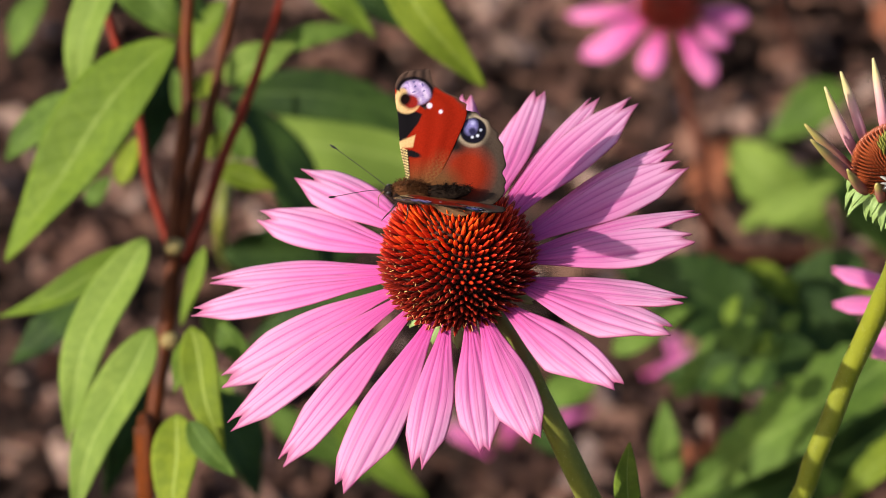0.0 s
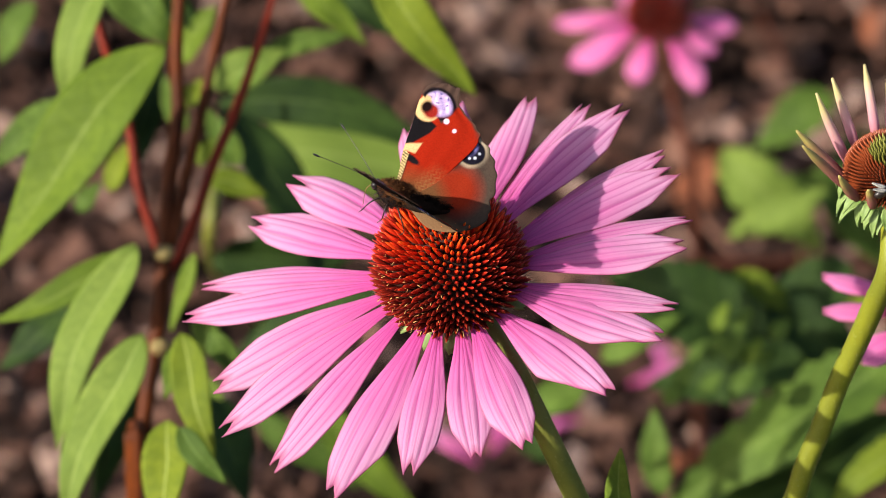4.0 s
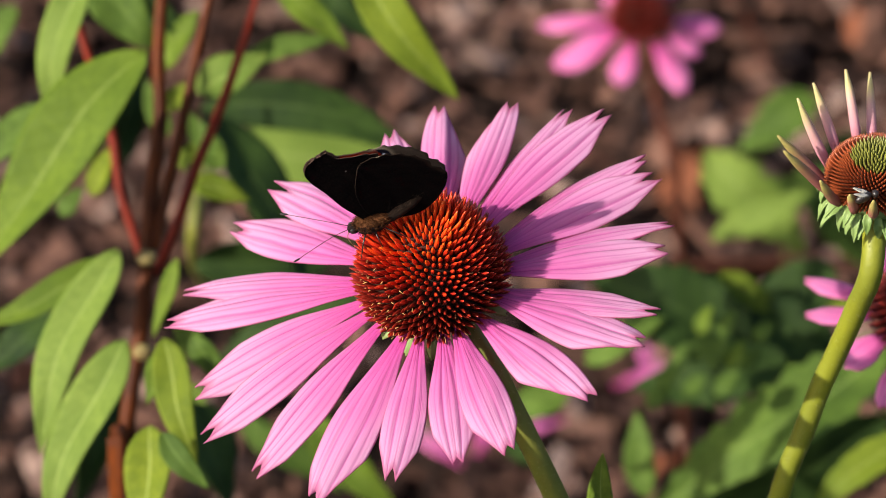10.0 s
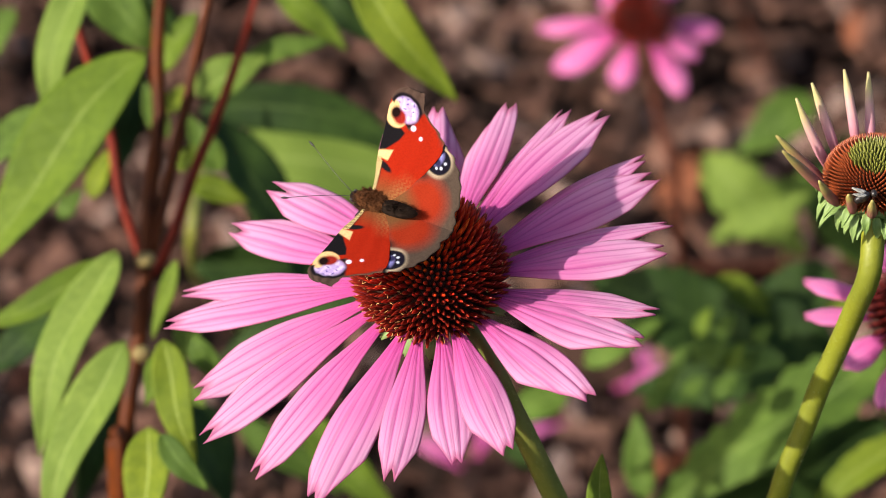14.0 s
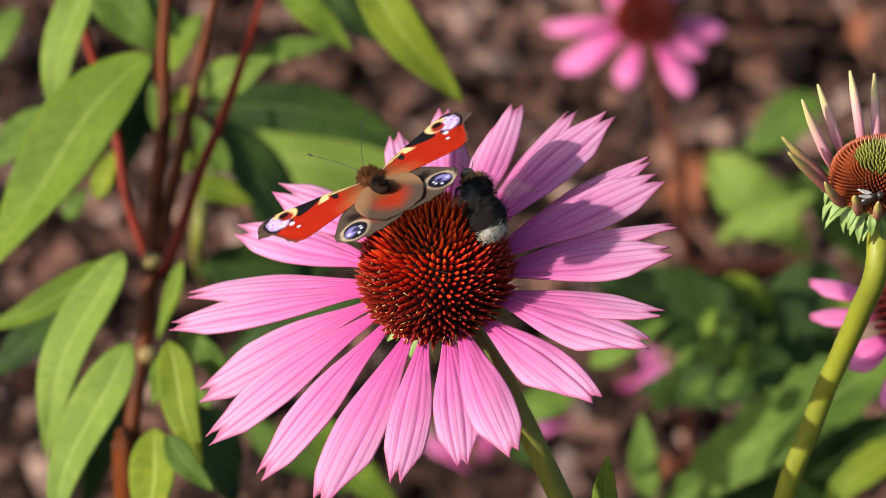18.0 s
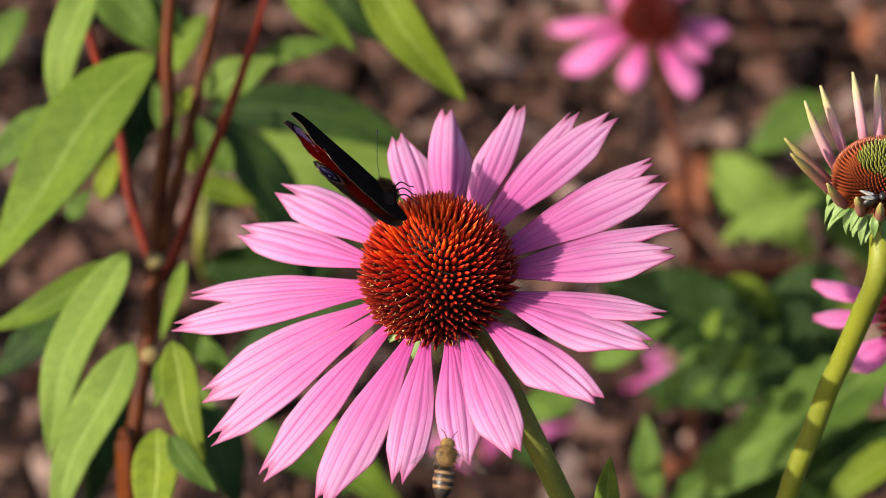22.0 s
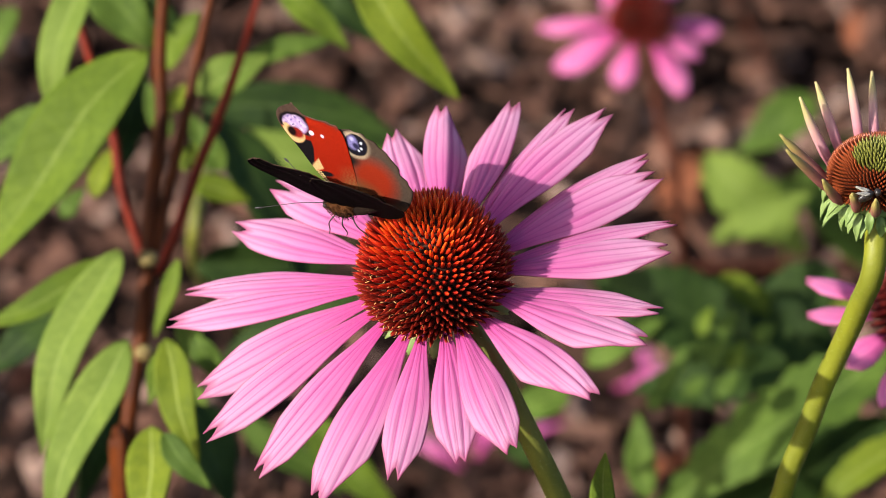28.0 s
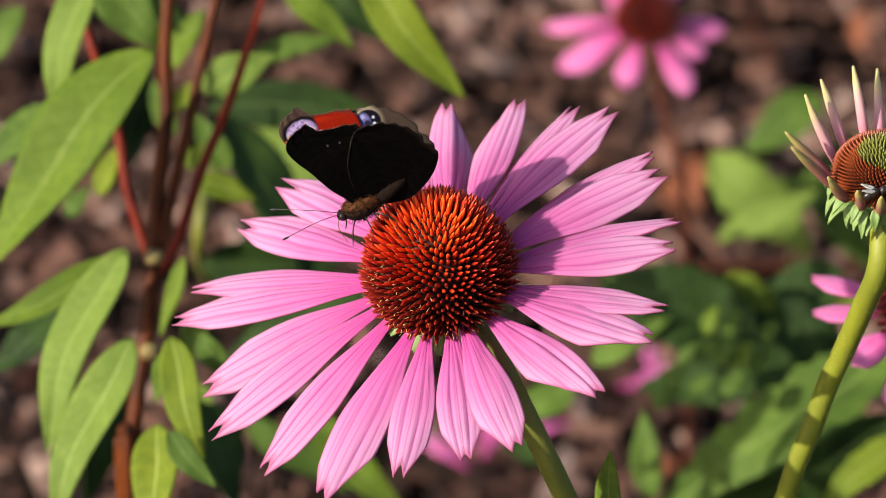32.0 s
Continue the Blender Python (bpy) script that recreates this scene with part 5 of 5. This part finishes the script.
def motions():
    # seconds, place in metres, turn in degrees
    walk(butterfly, [
        (0, pose(-0.01081, -0.00884, 0.61637, -19.9, -11.5, -175.8)),
        (0.5, pose(-0.01179, -0.00923, 0.61284, -12.0, -4.6, 175.7)),
        (1, pose(-0.01161, -0.00993, 0.61226, -12.9, -7.3, 175.9)),
        (1.5, pose(-0.01073, -0.00937, 0.61252, -16.8, 1.5, 174.1)),
        (2, pose(-0.01454, -0.00784, 0.61504, -22.4, -25.8, 173.4)),
        (2.5, pose(-0.01082, -0.00858, 0.61656, -22.9, -14.5, 158.0)),
        (3, pose(-0.01159, -0.00917, 0.61216, -19.0, -10.8, 153.6)),
        (3.5, pose(-0.01405, -0.00837, 0.61533, 6.4, -19.1, 157.4)),
        (5.5, pose(-0.00918, -0.00849, 0.61331, -23.8, 2.5, 137.9)),
        (6, pose(-0.01159, -0.00708, 0.61563, -28.3, 14.8, 140.4)),
        (6.5, pose(-0.01210, -0.00934, 0.61440, -26.5, 1.1, 158.2)),
        (7, pose(-0.01346, -0.00897, 0.61261, -21.0, 1.3, 164.1)),
        (7.5, pose(-0.01313, -0.00857, 0.61301, -18.9, 6.5, 169.8)),
        (8, pose(-0.01746, -0.00958, 0.61229, -18.3, 5.2, 175.0)),
        (8.5, pose(-0.01286, -0.01084, 0.61388, -17.1, 11.5, 172.5)),
        (9, pose(-0.01429, -0.01136, 0.61365, -15.0, 11.9, -169.2)),
        (9.5, pose(-0.01229, -0.01087, 0.61381, -16.0, 13.8, 178.1)),
        (10, pose(-0.01188, -0.01015, 0.61460, -15.0, 16.7, -170.4)),
        (10.5, pose(-0.01079, -0.01118, 0.61238, -15.0, 21.8, 176.1)),
        (11, pose(-0.01330, -0.01058, 0.61417, -19.0, 10.8, -177.2)),
        (11.5, pose(-0.01151, -0.01001, 0.61387, -17.3, 10.1, 171.2)),
        (12, pose(-0.01447, -0.01023, 0.61284, -18.9, 4.6, 168.0)),
        (12.5, pose(-0.01361, -0.01033, 0.61404, -18.5, 3.5, 162.5)),
        (13, pose(-0.01505, -0.01071, 0.61219, -15.9, 0.2, 163.6)),
        (13.5, pose(-0.01213, -0.00978, 0.61459, -19.9, -1.5, 160.4)),
        (14, pose(-0.01164, -0.00732, 0.61610, -36.9, -0.2, 147.5)),
        (14.5, pose(-0.01023, -0.01020, 0.61398, -21.0, 7.6, 143.6)),
        (16.5, pose(-0.01087, -0.00986, 0.61506, -27.2, 0.8, 119.6)),
        (16.8, pose(-0.01148, -0.00931, 0.61846, -29.1, -7.2, 124.6)),
        (17, pose(-0.01258, -0.00924, 0.61486, -22.1, -8.2, 121.6)),
        (17.2, pose(-0.00971, -0.00924, 0.61715, -26.0, -4.5, 117.2)),
        (17.4, pose(-0.01220, -0.00612, 0.61688, -22.5, -5.4, 115.7)),
        (17.5, pose(-0.01126, -0.00971, 0.61675, -22.9, -7.2, 113.6)),
        (17.7, pose(-0.01118, -0.00847, 0.61869, -23.9, -6.6, 114.1)),
        (18, pose(-0.01478, -0.00544, 0.61940, -19.1, 12.0, 112.4)),
        (18.5, pose(-0.01444, -0.00780, 0.61814, -19.5, 17.0, 112.0)),
        (19, pose(-0.01417, -0.00665, 0.61809, -30.3, -2.9, 117.5)),
        (19.5, pose(-0.01501, -0.00634, 0.61788, -33.8, 2.3, 118.7)),
        (20, pose(-0.01513, -0.00311, 0.61568, -37.2, 25.5, 119.3)),
        (20.5, pose(-0.01585, -0.00604, 0.61767, -37.2, 7.5, 119.9)),
        (21, pose(-0.01585, -0.00604, 0.61767, -37.2, 7.5, 119.9)),
        (21.5, pose(-0.01585, -0.00604, 0.61767, -37.2, 7.5, 119.9)),
        (22, pose(-0.01160, -0.00678, 0.61792, -48.3, 12.3, 100.4)),
        (22.5, pose(-0.01451, -0.00312, 0.61800, -36.3, 27.1, 103.2)),
        (23, pose(-0.01439, -0.00246, 0.61710, -40.6, 24.9, 107.0)),
        (23.5, pose(-0.01804, -0.00386, 0.61950, -36.3, 15.4, 99.4)),
        (24, pose(-0.01272, -0.00561, 0.61709, -40.7, 3.2, 101.4)),
        (24.5, pose(-0.01666, -0.00385, 0.61775, -40.3, 12.5, 83.6)),
        (25, pose(-0.01298, -0.00717, 0.61827, -40.5, 7.8, 99.0)),
        (25.5, pose(-0.01298, -0.00717, 0.61827, -40.5, 7.8, 99.0)),
        (27.5, pose(-0.01528, -0.00721, 0.61520, -38.8, 21.1, 135.0)),
        (28, pose(-0.01894, -0.00664, 0.61410, -23.7, 12.2, 146.2)),
        (28.5, pose(-0.01618, -0.00312, 0.61129, -12.1, 33.3, 152.6)),
        (29, pose(-0.01950, -0.00251, 0.61282, 13.1, 10.6, 179.0)),
        (29.5, pose(-0.01620, -0.00676, 0.61567, -6.2, 24.0, 163.1)),
        (30, pose(-0.01652, -0.00525, 0.61673, -10.0, 24.5, 168.4)),
        (30.5, pose(-0.01502, -0.00713, 0.61459, 4.8, 22.4, 165.4)),
        (31, pose(-0.01375, -0.00512, 0.61651, -8.0, 23.5, 171.5)),
        (31.5, pose(-0.01599, -0.00611, 0.61353, 1.5, 18.0, -160.9)),
        (32, pose(-0.01610, -0.00680, 0.61485, 6.0, 17.5, -165.0)),
    ])
    # seconds, lift of the left and right wings, sweep of the fore and hind wings
    beats = (
        (0, 50, 51, 13, -14),
        (0.5, 69, 70, 10, -5),
        (1, 87, 87, 4, -1),
        (1.5, 84, 84, 6, 1),
        (2, 70, 71, 3, -6),
        (2.5, 36, 37, 23, -18),
        (3, 83, 84, 3, -1),
        (3.5, 31, 30, 17, -8),
        (4, 40, 40, 14, -7),
        (4.5, 75, 75, 11, -6),
        (5, 45, 45, 7, -4),
        (5.5, 77, 78, 5, -3),
        (6, 18, 19, 27, -27),
        (6.5, 87, 87, 5, 3),
        (7, 88, 88, 2, 1),
        (7.5, 78, 79, 6, -2),
        (8, 70, 71, 9, -9),
        (8.5, 91, 89, 5, 4),
        (9, 91, 91, 3, 2),
        (9.5, 91, 91, 4, 3),
        (10, 91, 91, 6, 5),
        (10.5, 91, 91, 7, 5),
        (11, 91, 91, 7, 4),
        (11.5, 87, 88, 2, 1),
        (12, 87, 88, 1, -1),
        (12.5, 86, 85, 1, -1),
        (13, 84, 85, 1, -1),
        (13.5, 85, 85, 2, -0),
        (14, 29, 31, 29, -23),
        (14.5, 87, 88, -0, 1),
        (15, 60, 60, -1, 0),
        (15.5, 88, 88, -1, 0),
        (16, 86, 86, -1, 1),
        (16.5, 91, 91, -2, 0),
        (16.6, 55, 55, 1, -6),
        (16.7, 38, 38, 4, -12),
        (16.8, 30, 30, 7, -17),
        (16.88, 40, 40, 2, -13),
        (16.96, 80, 80, -4, -8),
        (17, 79, 80, -7, -5),
        (17.04, 81, 81, -6, -5),
        (17.1, 88, 88, -3, -4),
        (17.2, 91, 91, 0, -2),
        (17.3, 78, 78, 9, -12),
        (17.4, 25, 22, 18, -22),
        (17.5, 70, 67, -2, -6),
        (17.6, 88, 88, -1, -4),
        (17.7, 91, 91, -1, -2),
        (17.8, 91, 91, 2, -13),
        (17.9, 80, 80, 5, -23),
        (17.95, 42, 42, 5, -28),
        (18, -2, -2, 6, -34),
        (18.1, 55, 55, 8, -33),
        (18.2, 70, 70, 11, -32),
        (18.3, 35, 35, 14, -32),
        (18.4, 5, 5, 16, -31),
        (18.5, -2, -3, 18, -30),
        (18.7, -2, -2, 13, -20),
        (18.8, 55, 55, 10, -14),
        (18.9, 80, 80, 8, -9),
        (19, 87, 87, 6, -5),
        (19.1, 88, 88, 6, -4),
        (19.5, 91, 91, 5, -4),
        (19.7, 88, 88, 15, -19),
        (19.8, 20, 20, 21, -26),
        (20, 26, 25, 32, -39),
        (20.1, 18, 18, 26, -32),
        (20.2, 35, 35, 21, -25),
        (20.3, 60, 60, 16, -18),
        (20.4, 75, 75, 10, -11),
        (20.5, 81, 85, 5, -4),
        (21, 87, 91, 5, -4),
        (21.5, 87, 91, 5, -4),
        (22, 89, 89, 3, -7),
        (22.1, 86, 86, 2, -14),
        (22.2, 62, 62, 1, -20),
        (22.3, 30, 30, 1, -26),
        (22.4, 5, 5, 0, -33),
        (22.5, -0, 0, 0, -39),
        (23, 22, 21, 42, -44),
        (23.2, 11, 11, 30, -40),
        (23.5, 9, 9, 11, -33),
        (23.6, 25, 25, 10, -27),
        (23.7, 66, 66, 7, -22),
        (23.8, 80, 80, 5, -16),
        (24, 86, 84, 1, -5),
        (24.3, 82, 82, 5, -18),
        (24.35, 46, 46, 6, -20),
        (24.4, 10, 10, 7, -22),
        (24.5, 14, 15, 8, -26),
        (24.7, 48, 48, 5, -20),
        (24.8, 85, 85, 3, -17),
        (25, 93, 91, -1, -6),
        (25.3, 60, 60, -1, -11),
        (25.5, 91, 91, -1, -11),
        (26, 88, 88, 3, -9),
        (26.5, 60, 60, 6, -7),
        (27, 75, 75, 9, -6),
        (27.5, 63, 61, 12, -3),
        (28, 74, 76, 2, -2),
        (28.5, 49, 49, 11, -8),
        (29, 33, 36, 5, -4),
        (29.5, 91, 91, -0, -0),
        (30, 91, 91, 1, 2),
        (30.5, 91, 91, 2, -0),
        (31, 91, 91, 1, 4),
        (31.5, 63, 64, 10, -6),
        (32, 83, 82, 4, -2),
    )
    for nm, side, col in (("left", 1, 1), ("right", -1, 2)):
        walk(WINGS[nm][0], [(b[0], wing_pose(b[col], b[3], side)) for b in beats])
        walk(WINGS[nm][1], [(b[0], wing_pose(b[col] - 2.2, -b[4], side)) for b in beats])
    walk(bumblebee, [
        (0, pose(-0.01998, 0.53722, 0.01800, 0.0, -0.0, 0.0)),
        (15.4, pose(-0.01998, 0.53722, 0.01800, 0.0, -0.0, 0.0)),
        (16.2, pose(0.00234, -0.06606, 0.56649, 8.9, -27.7, 104.3)),
        (16.5, pose(0.00268, -0.02820, 0.61551, 4.7, -26.8, 110.9)),
        (16.7, pose(0.00877, -0.01885, 0.61666, 14.0, -16.7, 121.7)),
        (16.9, pose(0.00898, -0.01359, 0.61896, 6.5, -15.1, 136.2)),
        (17.1, pose(0.00954, -0.01005, 0.62053, 22.5, -21.9, 109.1)),
        (17.3, pose(0.00846, -0.00856, 0.62091, 3.9, -18.5, 141.8)),
        (17.6, pose(0.00742, -0.00851, 0.62096, 7.4, -27.7, 126.5)),
        (17.8, pose(0.00684, -0.00826, 0.62133, 10.9, -30.8, 119.6)),
        (18, pose(0.00732, -0.00779, 0.62201, 12.9, -32.8, 115.5)),
        (18.1, pose(0.01199, -0.00298, 0.62190, 20.1, -22.5, 103.0)),
        (18.2, pose(0.01794, 0.02382, 0.63402, 2.6, -22.9, 83.4)),
        (18.3, pose(0.02417, 0.05619, 0.64538, 2.6, -22.9, 83.4)),
        (18.9, pose(0.15886, 1.17525, 0.01800, 0.0, -0.0, 0.0)),
        (32, pose(0.15886, 1.17525, 0.01800, 0.0, -0.0, 0.0)),
    ])
    walk(honeybee, [
        (0, pose(0.29857, 0.80652, 0.01600, 0.0, -0.0, 0.0)),
        (17.9, pose(0.29857, 0.80652, 0.01600, 0.0, -0.0, 0.0)),
        (18.5, pose(0.08770, -0.03543, 0.62764, 10.1, -21.1, 98.5)),
        (18.6, pose(0.06457, -0.03667, 0.62592, 10.1, -21.1, 98.5)),
        (18.8, pose(0.02597, -0.03195, 0.63276, 10.1, -21.1, 98.5)),
        (18.9, pose(0.00027, -0.02616, 0.64112, 10.1, -21.1, 98.5)),
        (19, pose(-0.01800, -0.03003, 0.63563, 10.1, -21.1, 98.5)),
        (19.1, pose(-0.00916, -0.03978, 0.62166, 11.1, -21.5, 93.5)),
        (19.2, pose(0.00479, -0.04863, 0.60895, 12.2, -21.8, 88.2)),
        (19.3, pose(-0.00188, -0.04924, 0.60810, 13.5, -21.9, 82.8)),
        (19.4, pose(-0.01226, -0.05696, 0.59707, 15.1, -21.8, 77.2)),
        (19.5, pose(-0.01958, -0.05412, 0.60116, 16.7, -21.5, 71.6)),
        (19.6, pose(-0.01598, -0.05288, 0.60292, 18.4, -21.0, 66.2)),
        (19.7, pose(-0.00420, -0.05317, 0.60248, 20.2, -20.4, 60.9)),
        (19.8, pose(0.01733, -0.05521, 0.59953, 21.9, -19.7, 55.9)),
        (20, pose(0.06999, -0.06288, 0.58855, 25.1, -18.0, 46.8)),
        (20.1, pose(0.06596, -0.05540, 0.59921, 26.5, -19.4, 46.4)),
        (20.2, pose(0.04390, -0.05118, 0.60525, 27.8, -20.7, 45.9)),
        (20.3, pose(0.03222, -0.04790, 0.60995, 29.1, -22.0, 45.5)),
        (20.4, pose(0.01285, -0.04309, 0.61686, 30.5, -23.2, 45.1)),
        (20.5, pose(0.02294, -0.04543, 0.61348, 31.9, -24.3, 44.7)),
        (20.6, pose(0.02954, -0.03893, 0.62275, 33.3, -25.4, 44.3)),
        (20.7, pose(0.04036, -0.03984, 0.62142, 34.7, -26.5, 44.0)),
        (20.8, pose(0.06207, -0.03451, 0.62900, 36.2, -27.4, 43.6)),
        (20.9, pose(0.07597, -0.03220, 0.63229, 37.6, -28.4, 43.3)),
        (21, pose(0.07821, -0.03079, 0.63433, 39.1, -29.3, 42.9)),
        (21.1, pose(0.08114, -0.02998, 0.63548, 37.9, -30.9, 45.9)),
        (21.2, pose(0.05589, -0.02896, 0.63697, 36.4, -32.6, 49.2)),
        (21.3, pose(0.03641, -0.03566, 0.62745, 34.8, -34.2, 52.6)),
        (21.4, pose(0.02869, -0.04888, 0.60857, 32.9, -35.7, 56.3)),
        (21.5, pose(0.01843, -0.04698, 0.61131, 30.9, -37.2, 60.2)),
        (21.6, pose(0.00239, -0.05245, 0.60355, 28.6, -38.5, 64.3)),
        (21.8, pose(-0.00074, -0.06062, 0.59187, 23.4, -40.7, 72.8)),
        (21.9, pose(-0.00231, -0.06394, 0.58713, 20.7, -41.5, 77.2)),
        (22, pose(-0.00055, -0.06343, 0.58784, 17.8, -42.2, 81.6)),
        (22.1, pose(-0.00140, -0.06467, 0.58605, 14.6, -42.2, 87.4)),
        (22.2, pose(-0.01341, -0.05140, 0.60504, 11.2, -41.9, 93.5)),
        (22.3, pose(-0.00633, -0.04530, 0.61375, 7.7, -41.2, 99.7)),
        (22.4, pose(0.02469, -0.04468, 0.61458, 4.4, -40.2, 105.8)),
        (22.5, pose(0.03805, -0.04387, 0.61573, 1.1, -38.9, 111.9)),
        (22.6, pose(0.04372, -0.04120, 0.61954, -1.9, -37.2, 117.6)),
        (22.7, pose(0.03710, -0.03913, 0.62252, -4.6, -35.4, 123.0)),
        (22.8, pose(0.04802, -0.03698, 0.62559, -7.0, -33.3, 128.0)),
        (22.9, pose(0.04805, -0.03080, 0.63444, -9.0, -31.2, 132.6)),
        (23, pose(0.02646, -0.03248, 0.63206, -10.8, -29.1, 136.7)),
        (23.1, pose(0.03291, -0.00227, 0.62292, -9.1, -27.0, 137.2)),
        (23.2, pose(0.04999, 0.00172, 0.62861, -7.2, -24.8, 137.7)),
        (23.3, pose(0.05043, 0.00577, 0.63440, -5.2, -22.5, 138.2)),
        (23.4, pose(0.04599, 0.00339, 0.63100, -3.2, -20.3, 138.7)),
        (23.5, pose(0.03850, 0.00615, 0.63495, -1.0, -18.0, 139.2)),
        (23.6, pose(0.03802, 0.00582, 0.63450, 1.1, -15.6, 139.7)),
        (23.7, pose(0.03543, 0.00580, 0.63448, 3.3, -13.3, 140.1)),
        (23.8, pose(0.03865, 0.00487, 0.63317, 5.5, -11.0, 140.6)),
        (23.9, pose(0.03711, 0.00485, 0.63315, 7.7, -8.6, 141.0)),
        (24, pose(0.03624, 0.00377, 0.63162, 9.7, -6.3, 141.5)),
        (24.1, pose(0.03132, 0.00479, 0.63304, 10.5, -7.6, 145.6)),
        (24.2, pose(0.03405, 0.00324, 0.63079, 11.2, -9.0, 150.1)),
        (24.3, pose(0.03256, 0.00562, 0.63416, 11.7, -10.4, 155.0)),
        (24.4, pose(0.02526, 0.01322, 0.64501, 12.1, -11.8, 160.2)),
        (24.6, pose(0.00271, 0.02396, 0.64306, 12.3, -14.6, 171.4)),
        (24.7, pose(-0.00856, 0.01684, 0.63288, 12.0, -15.7, 177.3)),
        (24.8, pose(-0.03050, 0.01835, 0.63506, 11.4, -16.7, -150.0)),
        (24.9, pose(-0.02670, 0.01873, 0.63559, 10.7, -17.6, -122.0)),
        (25, pose(-0.02237, -0.01515, 0.64616, 9.8, -18.2, -112.0)),
        (25.1, pose(-0.01801, -0.01422, 0.64747, 11.1, -19.8, -130.0)),
        (25.3, pose(0.00615, 0.02100, 0.63878, 14.2, -23.2, -178.2)),
        (25.5, pose(0.03801, 0.01612, 0.63178, 17.6, -26.5, 171.5)),
        (25.8, pose(0.07434, 0.02570, 0.64551, 17.6, -26.5, 171.5)),
        (26.2, pose(0.12796, 0.03783, 0.66292, 17.6, -26.5, 171.5)),
        (27.4, pose(0.34149, 0.92755, 0.01600, 0.0, -0.0, 0.0)),
        (32, pose(0.34149, 0.92755, 0.01600, 0.0, -0.0, 0.0)),
    ])


motions()
